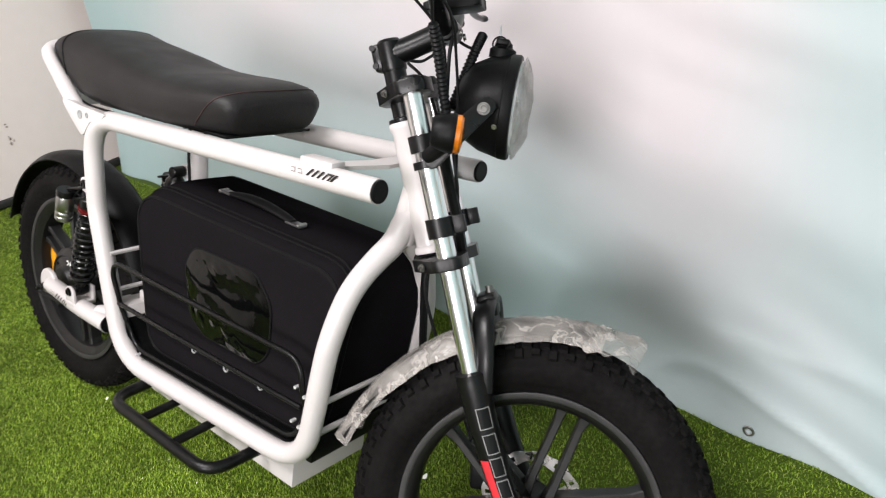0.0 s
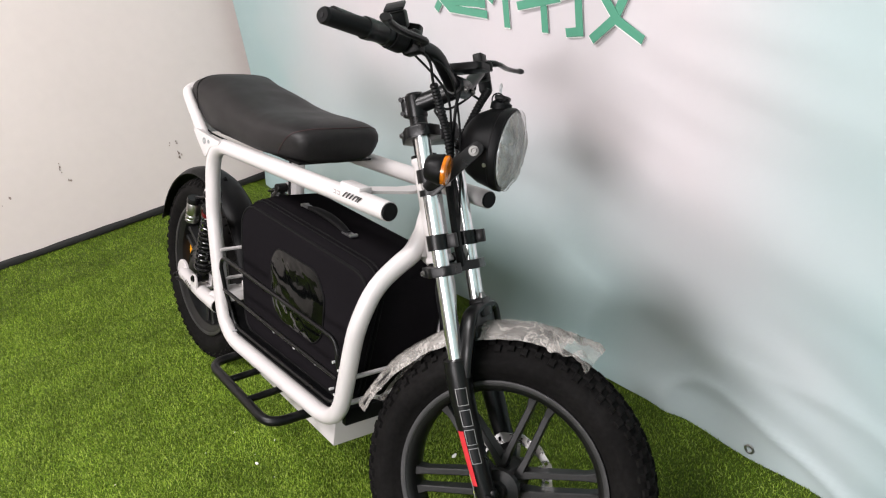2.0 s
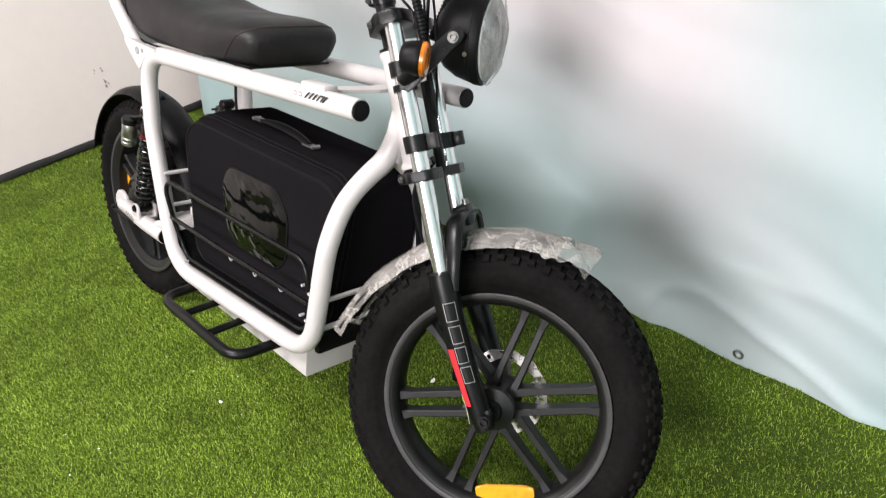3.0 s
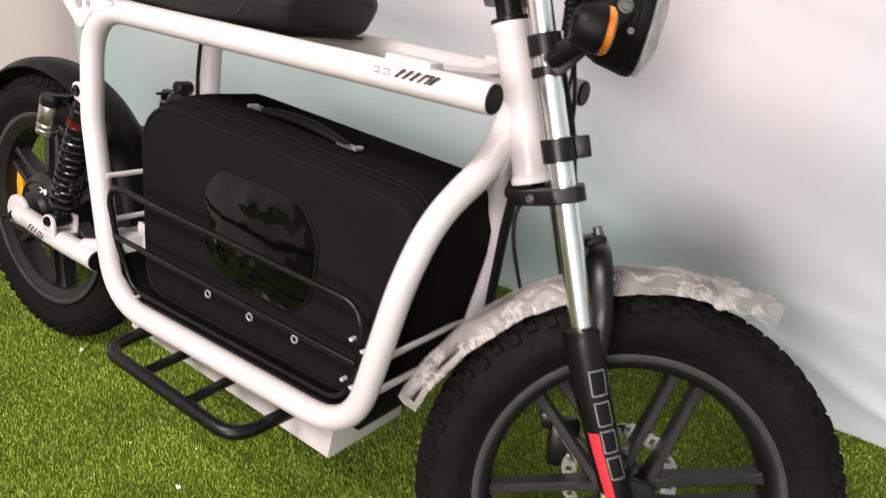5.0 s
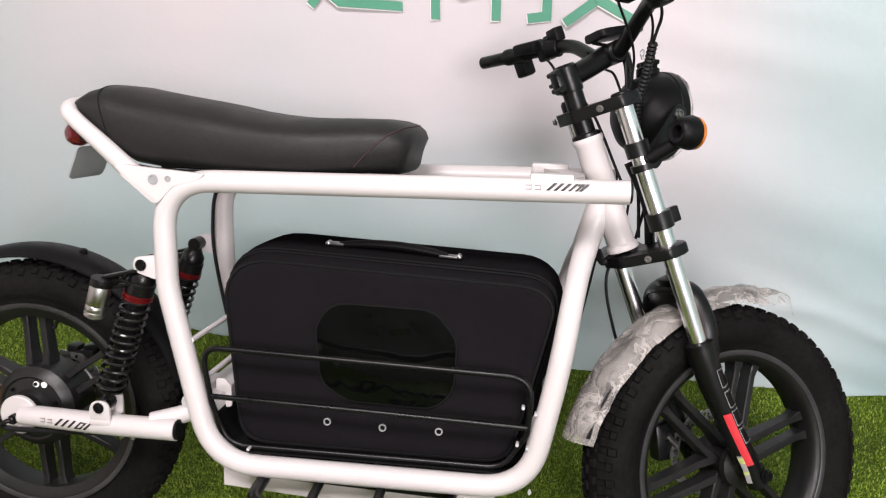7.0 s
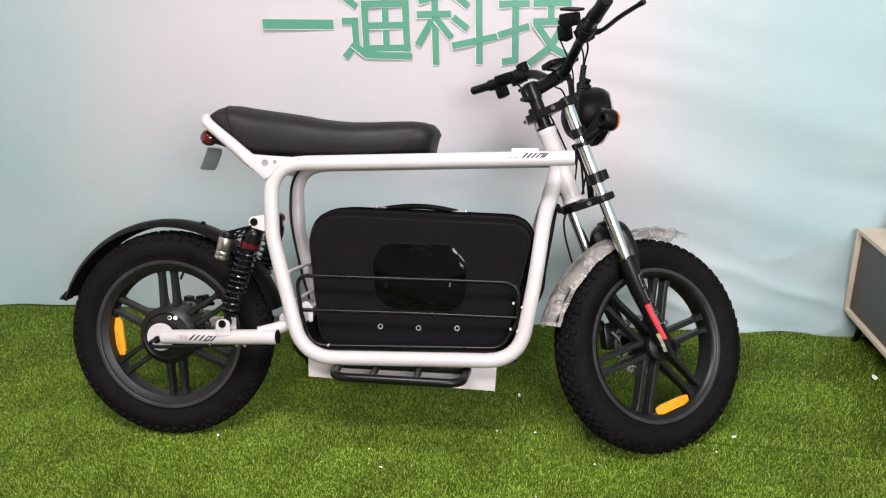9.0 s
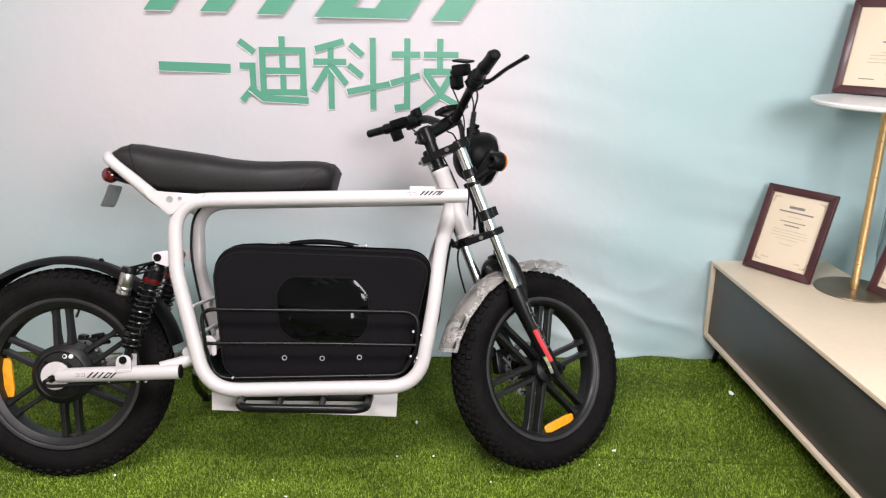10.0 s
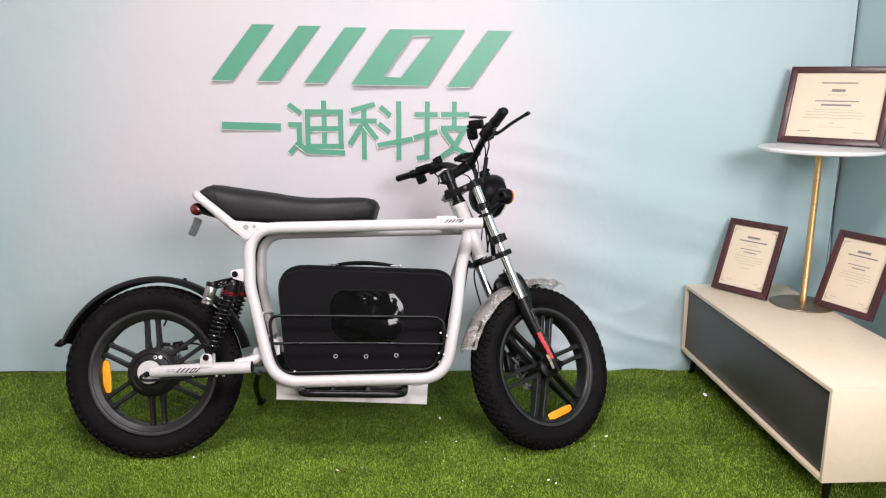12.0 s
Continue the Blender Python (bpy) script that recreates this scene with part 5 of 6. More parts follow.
    rod(bm, S @ Vector((0.090, 0.140, 0.380)), S @ Vector((0.078, 0.164, 0.384)), 0.017, 18, 0.002)
    part("switch_box", bm, PLASTIC, holder)
    bm = B()
    box(bm, 0.034, 0.058, 0.022, S @ pose(0.064, 0.205, 0.402, 8, 0, 14), 0.005)
    box(bm, 0.028, 0.032, 0.036, S @ pose(0.066, 0.248, 0.372, 0, 0, 14), 0.006)
    part("switch_box", bm, PLASTIC, holder)
    # display
    bm = B()
    m = S @ pose(0.105, -0.004, 0.356, 0, 8, 0)
    slab(bm, rounded([(-0.040, -0.030), (0.046, -0.030), (0.046, 0.030), (-0.040, 0.030)], 0.010), 0.013, m, 0.003)
    lathe(bm, [(0, 0), (0.013, 0), (0.013, 0.012), (0.011, 0.016), (0, 0.016)], m @ pose(0.034, 0.034, 0.004), 18)
    disp = part("display", bm, PLASTIC, holder, "flat black display with a round button")
    bm = B()
    slab(bm, rounded([(-0.030, -0.024), (0.036, -0.024), (0.036, 0.024), (-0.030, 0.024)], 0.004), 0.0006, m @ pose(0, 0, 0.0132))
    part("screen", bm, VINYL, disp)
    # hoses and cables
    runs = [
        ([(0.078, -0.178, 0.395), (0.098, -0.150, 0.358), (0.089, -0.122, 0.322), (0.074, -0.054, 0.235), (0.062, -0.030, 0.10), (0.030, 0.02, 0.0)], 0.0026),
        ([(0.060, -0.170, 0.400), (0.110, -0.105, 0.345), (0.100, -0.050, 0.270), (0.075, -0.020, 0.17), (0.04, 0.02, 0.06)], 0.0022),
        ([(0.066, 0.185, 0.398), (0.070, 0.150, 0.345), (0.030, 0.110, 0.315), (0.010, 0.070, 0.312), (0.040, 0.030, 0.26), (0.05, 0.02, 0.12)], 0.0026),
        ([(0.080, 0.02, 0.360), (0.104, -0.020, 0.330), (0.090, -0.030, 0.29), (0.066, -0.025, 0.20), (0.05, -0.02, 0.10), (0.036, 0.0, 0.02)], 0.0030),
        ([(0.070, 0.030, 0.350), (0.105, 0.05, 0.315), (0.118, 0.045, 0.300), (0.104, 0.020, 0.270), (0.082, -0.008, 0.225)], 0.0024),
        ([(0.045, -0.128, 0.405), (0.088, -0.070, 0.320), (0.076, -0.035, 0.250), (0.060, -0.030, 0.19)], 0.0022),
    ]
    for pts, r in runs:
        part("cable", tube(B(), spline(pts, 8), r, 8, m=S), CABLE, holder, "loose black cable")
    for pts in ([(0.089, -0.122, 0.322), (0.083, -0.090, 0.280), (0.074, -0.054, 0.235), (0.066, -0.034, 0.18)], [(0.140, 0.026, 0.318), (0.126, 0.010, 0.296), (0.100, -0.006, 0.255), (0.075, -0.016, 0.215)]):
        bm = B()
        p = spline(pts, 16)
        tube(bm, p, [0.0064 + (0.0018 if k % 2 else 0) for k in range(len(p))], 10, m=S)
        part("cable_sleeve", bm, CABLE, holder, "ribbed black cable sleeve")
    # cables running down behind the fork, and the front brake hose
    for pts, r in (([S @ Vector((0.030, 0.01, 0.02)), S @ Vector((-0.030, 0.02, 0.0)), (1.071, 0.040, 0.63), (1.057, 0.060, 0.55), (1.043, 0.085, 0.46), (1.033, 0.095, 0.39), (0.99, 0.09, 0.32), (0.95, 0.08, 0.285)], 0.0072),
                   ([S @ Vector((0.030, 0.03, 0.02)), S @ Vector((-0.028, 0.035, -0.03)), S @ Vector((-0.036, 0.055, -0.13)), S @ Vector((-0.025, 0.075, -0.24)), S @ Vector((-0.018, 0.072, -0.33))], 0.0028),
                   ([S @ Vector((0.050, -0.02, 0.15)), S @ Vector((0.052, -0.028, 0.07)), S @ Vector((0.046, -0.01, 0.0))], 0.0085)):
        part("cable", tube(B(), spline(pts, 8), r, 8), CABLE, bike, "black cable")


def headlight(bike):
    holder = new("headlight")
    holder.parent = bike
    down = radians(21)
    ax = AHEAD * math.cos(down) - AXIS * math.sin(down)
    up = AXIS * math.cos(down) + AHEAD * math.sin(down)
    c = S @ Vector((0.166, 0.012, 0.198))
    m = axes(c, LEFT, up, ax)
    bm = B()
    prof = [(0, -0.122), (0.022, -0.121), (0.042, -0.112), (0.060, -0.092), (0.072, -0.062), (0.0775, -0.030), (0.0785, -0.026), (0.0785, -0.022), (0.0800, -0.020), (0.0805, -0.004),
            (0.0785, 0.0), (0.0720, 0.001), (0.0700, -0.004), (0, -0.010)]
    lathe(bm, [(r * 0.975, h * 0.74) for r, h in prof], m, 48)
    part("housing", bm, PLASTIC, holder, "matt black headlight bowl")
    bm = B()
    lathe(bm, [(0.0715, -0.004), (0.070, 0.004), (0.060, 0.010), (0.040, 0.0155), (0.020, 0.018), (0, 0.019)], m, 40)
    part("lens", bm, LENS_GLASS, holder, "clear fluted lens")
    bm = B()
    rows = []
    for i in range(15):
        r = 0.0765 * i / 14
        row = []
        for k in range(44):
            a = k * math.tau / 44
            q = noise.noise((math.cos(a) * 2.6 * i / 14, math.sin(a) * 2.6 * i / 14, 3.0)) + 0.5 * noise.noise((math.cos(a) * 7 * i / 14, math.sin(a) * 7 * i / 14, 6.0))
            row.append(bm.verts.new(m @ Vector((r * math.cos(a), r * math.sin(a), 0.0215 - 0.016 * (i / 14) ** 3 + 0.0045 * q))))
        rows.append(row)
    for r1, r2 in zip(rows[1:], rows[2:]):
        for k in range(44):
            bm.faces.new((r1[k], r1[(k + 1) % 44], r2[(k + 1) % 44], r2[k]))
    bm.normal_update()
    bmesh.ops.solidify(bm, geom=bm.faces[:], thickness=0.0008)
    part("protective_film", bm, THIN_FILM, holder, "crinkled clear protective film", smooth=70)
    # bracket arms
    bm = B()
    bolt = S @ Vector((0.128, -0.076, 0.200))
    leg = S @ Vector((0.044, -0.092, 0.150))
    z = (bolt - leg).normalized()
    side = S.to_3x3() @ Vector((0, -1, 0))
    side = (side - z * side.dot(z)).normalized()
    arm = axes(leg, z, side.cross(z), side)
    L = (bolt - leg).length
    slab(bm, rounded([(-0.012, -0.017), (L * 0.6, -0.014), (L + 0.018, -0.012), (L + 0.018, 0.012), (L * 0.6, 0.014), (-0.012, 0.017)], 0.011), 0.004, arm, 0.001)
    part("bracket", bm, BLACK, holder, "black bracket arm")
    bm = B()
    lathe(bm, [(0, 0), (0.0092, 0), (0.0092, 0.002), (0.006, 0.002), (0.006, 0.006), (0.004, 0.006), (0.0035, 0.003), (0, 0.003)], axes(bolt + side * 0.004, z, side.cross(z), side), 20)
    part("bracket_bolt", bm, BOLT, holder, "zinc bolt with washer")
    part("screw", hexbolt(B(), m @ Vector((-0.068, -0.033, -0.020)), m.to_3x3() @ Vector((-0.9, -0.43, 0)), 0.003, 0.003), STEEL, holder)
    # switch stub and keys on top
    bm = B()
    lathe(bm, [(0, 0), (0.020, 0), (0.020, 0.012), (0.014, 0.016), (0.013, 0.022), (0, 0.022)], axes(m @ Vector((0, 0.070, -0.032)), LEFT, -ax, up), 20)
    box(bm, 0.020, 0.044, 0.009, axes(m @ Vector((0, 0.092, -0.032)), ax, LEFT, up), 0.003)
    part("lamp_stalk", bm, PLASTIC, holder)
    bm = B()
    tube(bm, [m @ Vector((-0.016, 0.088 + 0.011 * math.cos(a), -0.036 + 0.011 * math.sin(a))) for a in [k * math.tau / 14 for k in range(14)]], 0.0014, 6, closed=True)
    part("key_ring", bm, CABLE, holder, "small dark key ring")
    bm = B()
    rod(bm, m @ Vector((0.004, 0.100, -0.040)), m @ Vector((0.004, 0.106, -0.041)), 0.0026, 10)
    tube(bm, [m @ Vector((0.004 + 0.006 * math.cos(a), 0.111 + 0.006 * math.sin(a), -0.041)) for a in [k * math.tau / 12 for k in range(12)]], 0.0013, 6, closed=True)
    part("key", bm, NICKEL, holder, "small silver key")
    # right turn signal
    sig = new("turn_signal")
    sig.parent = bike
    turn = radians(9)
    ms = axes(S @ Vector((0.094, -0.142, 0.170)), LEFT * math.cos(turn) - ax * math.sin(turn), up, ax * math.cos(turn) + LEFT * math.sin(turn))
    bm = B()
    lathe(bm, [(0, -0.020), (0.0095, -0.020), (0.0105, -0.033), (0.0170, -0.035), (0.0210, -0.032), (0.0244, -0.022), (0.0262, -0.012), (0.0272, -0.006), (0.0264, -0.003), (0, -0.003)], ms, 28)
    rod(bm, S @ Vector((0.040, -0.092, 0.152)), S @ Vector((0.082, -0.134, 0.166)), 0.0105, 16)
    part("body", bm, PLASTIC, sig, "black plastic signal body")
    bm = B()
    lathe(bm, [(0, -0.0028), (0.0260, -0.0028), (0.0262, 0.003), (0.0238, 0.0060), (0.013, 0.0078), (0, 0.0082)], ms, 28)
    part("lens", bm, AMBER, sig, "amber signal lens")


def small_parts(bike):
    # tail light and plate
    bm = B()
    lathe(bm, [(0, -0.012), (0.017, -0.012), (0.020, -0.006), (0.021, 0.004), (0.018, 0.014), (0.010, 0.021), (0, 0.023)], axes((0.172, -0.074, 0.812), (0, 1, 0), (0.12, 0, 0.99), (-0.99, 0, 0.12)), 28)
    light = part("tail_light", bm, RED, bike, "round dark red tail light")
    bm = B()
    box(bm, 0.050, 0.110, 0.012, pose(0.205, -0.035, 0.800, 0, 20, 0), 0.004)
    rod(bm, (0.180, -0.070, 0.811), (0.225, -0.060, 0.797), 0.012)
    part("lamp_bracket", bm, BLACK, light)
    bm = B()
    slab(bm, rounded([(-0.055, -0.062), (0.055, -0.062), (0.055, 0.0), (-0.055, 0.0)], 0.014), 0.003, axes((0.162, -0.006, 0.788), (0, -1, 0), (0.37, 0, 0.929), (-0.929, 0, 0.37)), 0.001)
    part("plate", bm, GREY_PLATE, bike, "blank grey plastic plate with round corners")
    # side rack of bent wire
    rack = new("side_rack")
    rack.parent = bike
    y = -0.130
    bm = B()
    loop = rounded([(0.410, 0.463), (0.972, 0.449), (0.966, 0.345), (0.930, 0.279), (0.4395, 0.2785), (0.4200, 0.360)], [0.030, 0.040, 0.05, 0.05, 0.078, 0.06], 8)
    tube(bm, [(x, y + 0.022 * min(1.0, max(0.0, (0.41 - z) / 0.10)), z) for x, z in loop], 0.0052, 10, closed=True)
    part("wire_loop", bm, BLACK, rack, "black bent wire hoop")
    bm = B()
    tube(bm, [(0.422, y + 0.004, 0.374), (0.690, y, 0.370), (0.966, y + 0.004, 0.361)], 0.0048, 10)
    part("wire_bar", bm, BLACK, rack)
    for x, z in ((0.958, 0.398), (0.951, 0.333), (0.979, 0.388), (0.968, 0.328), (0.490, 0.285)):
        part("clip", rod(B(), (x, y - 0.004, z), (x, y + 0.006, z), 0.0029, 10), NICKEL, rack, "small bright bolt")
    # footrest hoop with two cross bars
    rest = new("footrest")
    rest.parent = bike
    bm = B()
    tube(bm, fillet([(0.512, -0.095, 0.229), (0.516, -0.205, 0.223), (0.834, -0.212, 0.213), (0.842, -0.095, 0.219)], [0.045, 0.045], 8), 0.0112, 14)
    part("hoop", bm, BLACK, rest, "black bent footrest tube")
    for x in (0.612, 0.722):
        bm = B()
        tube(bm, [(x, -0.092, 0.227), (x + 0.001, -0.206, 0.220)], 0.0085, 12)
        part("cross_bar", bm, BLACK, rest)
    bm = B()
    box(bm, 0.335, 0.006, 0.026, pose(0.677, -0.0975, 0.226, 0, 1.8, 0), 0.001)
    part("mount_plate", bm, BLACK, rest)
    # side stand on the far side
    bm = B()
    tube(bm, spline([(0.345, 0.085, 0.262), (0.318, 0.190, 0.208), (0.308, 0.310, 0.153), (0.312, 0.372, 0.121)], 5), 0.0100, 12)
    tube(bm, [(0.325, 0.345, 0.132), (0.310, 0.377, 0.120), (0.298, 0.384, 0.116)], [0.010, 0.015, 0.012], 10, flat=0.6)
    part("side_stand", bm, BLACK, bike, "black folding side stand")
    # cable along the rear down tube on the far side
    bm = B()
    tube(bm, spline([(0.366, 0.098, 0.738), (0.342, 0.104, 0.705), (0.332, 0.106, 0.660), (0.333, 0.106, 0.58), (0.356, 0.104, 0.46), (0.384, 0.100, 0.36)], 8), 0.0036, 8)
    part("cable", bm, CABLE, bike)


def bike():
    root = new("electric_bike")
    root.matrix_world = Matrix.Translation((0, BIKE_Y, 0)) @ Matrix.Rotation(-LEAN, 4, "X")
    tagged(root, "white tube-framed electric bike with fat tyres leaning on its side stand", "bike")
    frame_parts(root)
    wheels(root)
    seat(root)
    for sgn in (-1, 1):
        shock(root, sgn)
    swing_arm(root)
    mudguards(root)
    fork(root)
    handlebar(root)
    headlight(root)
    small_parts(root)
    return root


def pet_bag():
    root = new("carrier_bag")
    root.matrix_world = Matrix.Translation((0, BIKE_Y, 0)) @ Matrix.Rotation(-LEAN, 4, "X")
    tagged(root, "black nylon carrier bag with a dark vinyl window", "bag")
    corners = [(0.458, 0.276), (0.938, 0.276), (1.014, 0.606), (0.425, 0.632)]
    radii = [0.055, 0.055, 0.060, 0.085]
    y0, y1 = -0.086, 0.100

    def droop(y, z):
        """The top is crowned: it falls towards the front panel."""
        return 0.018 * max(0.0, 1 - (y - y0) / 0.060) ** 1.6 * min(1.0, max(0.0, (z - 0.50) / 0.09))

    bm = B()
    rings = []
    for y, inset in ((y0 + 0.001, 0.030), (y0, 0.012), (y0 + 0.0012, 0.004), (y0 + 0.006, 0.0), (y0 + 0.02, 0.0), (y0 + 0.035, -0.001), (y0 + 0.06, -0.002), ((y0 + y1) / 2, -0.004), (y1 - 0.05, -0.002), (y1 - 0.006, 0.0), (y1, 0.010), (y1, 0.030)):
        cx, cz = 0.715, 0.450
        out = rounded(corners, radii, 7)
        ring = []
        for x, z in out:
            d = Vector((x - cx, z - cz))
            k = 1 - inset / d.length
            sag = 0.003 * noise.noise((x * 5, y * 9, z * 5))
            reach = 0.040 * (y - y0) / (y1 - y0) * min(1.0, max(0.0, (0.600 - z) / 0.10)) if x > cx + 0.1 else 0.0
            ring.append(bm.verts.new((cx + d.x * k + reach, y + (sag * 0.5 if inset > 0 else 0), cz + d.y * k + sag - droop(y, z))))
        rings.append(ring)
    for a, c in zip(rings, rings[1:]):
        for k in range(len(a)):
            bm.faces.new((a[k], a[(k + 1) % len(a)], c[(k + 1) % len(a)], c[k]))
    bm.faces.new(rings[0])
    bm.faces.new(rings[-1][::-1])
    part("body", bm, NYLON, root, "padded black nylon body", smooth=50)
    out = rounded(corners, radii, 7)

    def ring_at(y, r, grow):
        b = B()
        pts = []
        for x, z in out:
            d = Vector((x - 0.715, z - 0.450))
            k = 1 + grow / d.length
            reach = 0.040 * (y - y0) / (y1 - y0) * min(1.0, max(0.0, (0.600 - z) / 0.10)) if x > 0.815 else 0.0
            pts.append((0.715 + d.x * k + reach, y, 0.450 + d.y * k - droop(y, z)))
        tube(b, pts, r, 6, closed=True)
        return b

    part("piping", ring_at(y0 + 0.002, 0.0034, -0.003), PIPING, root, "corded edge")
    for y, r in ((y0 + 0.026, 0.0019), (y0 + 0.036, 0.0019)):
        part("zip_line", ring_at(y, r, 0.0022), PIPING, root)
    part("piping", ring_at(y1 - 0.002, 0.0028, -0.003), PIPING, root)
    # window: a sheet of soft clear vinyl with a shallow swell
    bm = B()
    outline = rounded([(0.596, 0.500), (0.625, 0.543), (0.802, 0.540), (0.842, 0.490), (0.838, 0.400), (0.806, 0.366), (0.655, 0.369), (0.606, 0.398)], 0.05, 5)
    cx, cz = 0.720, 0.455
    dense = []
    for k, (x, z) in enumerate(outline):
        x2, z2 = outline[(k + 1) % len(outline)]
        steps = max(1, round(math.hypot(x2 - x, z2 - z) / 0.004))
        dense += [(x + (x2 - x) * q / steps, z + (z2 - z) * q / steps) for q in range(steps)]
    # small knuckles pushed into the sheet: place, radius, height
    dents = ((0.698, 0.510, 0.024, 0.0034), (0.738, 0.512, 0.012, 0.0018), (0.646, 0.434, 0.013, 0.0030), (0.668, 0.425, 0.011, 0.0024), (0.692, 0.417, 0.013, 0.0028), (0.722, 0.409, 0.011, 0.0022), (0.772, 0.470, 0.034, -0.0016))
    rows = []
    for f in (1.0, 0.985, 0.97, 0.945, 0.92, 0.89, 0.86, 0.83, 0.79, 0.75, 0.70, 0.65, 0.59, 0.53, 0.46, 0.39, 0.31, 0.22, 0.12):
        ring = []
        for x, z in dense:
            px, pz = cx + (x - cx) * f, cz + (z - cz) * f
            swell = 0.0050 * (1 - f ** 4)
            # gathers that run in from the stitched edge, and slack waves across the middle
            pucker = 0.0016 * f ** 3 * (1 - f) * 6 * noise.noise((px * 55, z * 18 * f, 3.0))
            slack = 0.0075 * (1 - f * f) * noise.noise((px * 6 + pz * 5, pz * 11 - px * 4, 2.0)) + 0.0004 * (1 - f * f) * noise.noise((px * 22, pz * 48, 6.0))
            for bx, bz, r, tall in dents:
                slack += tall * math.exp(-((px - bx) ** 2 + (pz - bz) ** 2) / (r * r)) * (1 - f ** 6)
            ring.append(bm.verts.new((px, y0 - 0.0022 - swell - pucker - slack, pz)))
        rows.append(ring)
    for a, c in zip(rows, rows[1:]):
        for k in range(len(a)):
            bm.faces.new((a[k], a[(k + 1) % len(a)], c[(k + 1) % len(a)], c[k]))
    bm.faces.new(rows[-1])
    win = part("window", bm, VINYL, root, "glossy dark vinyl window", smooth=80)
    bm = B()
    tube(bm, [(x, y0 - 0.0005, z) for x, z in outline], 0.0022, 6, closed=True)
    part("binding", bm, PIPING, win)
    for x, z in ((0.617, 0.3265), (0.716, 0.3235), (0.815, 0.3245)):
        bm = B()
        lathe(bm, [(0.0044, 0.0), (0.0070, 0.0), (0.0065, 0.0022), (0.0049, 0.0022)], along((x, y0 + 0.0005, z), (x, -1, z)), 18, loop=True)
        part("eyelet", bm, NICKEL, root, "silver eyelet")
    # carrying handle
    yh = -0.006
    bm = B()
    hp = spline([(0.615, yh + 0.008, 0.628), (0.645, yh + 0.007, 0.631), (0.685, yh + 0.004, 0.6330), (0.730, yh, 0.6320), (0.776, yh - 0.004, 0.627), (0.812, yh - 0.008, 0.621)], 5)
    tube(bm, hp, [0.0085 + 0.0050 * math.sin(math.pi * k / (len(hp) - 1)) for k in range(len(hp))], 12, flat=0.55)
    hand = part("handle", bm, PIPING, root, "padded black carrying handle")
    for x, z, dx in ((0.610, 0.6295, 1), (0.818, 0.620, -1)):
        bm = B()
        box(bm, 0.040, 0.019, 0.005, pose(x, yh + 0.008 * dx, z, 0, 2.5 if dx < 0 else 1.5, 0), 0.002)
        clip = part("handle_clip", bm, CHROME_DARK, hand, "dark metal end clip")
        bm = B()
        box(bm, 0.007, 0.022, 0.007, pose(x - 0.015 * dx, yh + 0.008 * dx, z + 0.001), 0.002)
        part("clip_edge", bm, STEEL, clip, "silver metal edge")
    return root


# ---- cabinet corner ----
def cabinet():
    root = new("low_cabinet")
    root.matrix_world = pose(2.047, 0.098, 0, 0, 0, -1.5)
    tagged(root, "low cream cabinet with charcoal front panels on short black legs", "cabinet")
    hw, depth, lo, hi = 0.566, 0.42, 0.088, 0.379
    t = 0.014
    bm = B()
    box(bm, depth, hw * 2 - 2 * t - 0.0006, t, pose(depth / 2, 0, hi - t / 2), 0.0008)
    part("top", bm, CREAM, root)
    bm = B()
    box(bm, depth, hw * 2 - 2 * t - 0.0006, t, pose(depth / 2, 0, lo + t / 2), 0.0008)
    part("bottom", bm, CREAM, root)
    for s in (-1, 1):
        bm = B()
        box(bm, depth, t, hi - lo, pose(depth / 2, s * (hw - t / 2), (lo + hi) / 2), 0.0012)
        part("side", bm, CREAM, root)
    bm = B()
    box(bm, 0.006, hw * 2 - 2 * t, hi - lo - 2 * t, pose(depth - 0.004, 0, (lo + hi) / 2))
    part("back", bm, CREAM, root)
    bm = B()
    box(bm, 0.016, hw * 2 - 2 * t - 0.004, hi - lo - 2 * t - 0.004, pose(0.020, 0, (lo + hi) / 2), 0.001)
    part("front_panel", bm, DARK_PANEL, root, "smooth charcoal front panel")
    for x in (0.05, depth - 0.05):
        for s in (-1, 1):
            bm = B()
            a, c = Vector((x, s * (hw - 0.05), lo)), Vector((x + (-0.012 if x < 0.2 else 0.012), s * (hw - 0.038), FLOOR_Z))
            h = (c - a).length
            lathe(bm, [(0, 0), (0.014, 0), (0.0085, h - 0.006), (0.010, h - 0.005), (0.010, h), (0, h)], along(a, c), 16)
            part("leg", bm, BLACK, root, "tapered black leg")


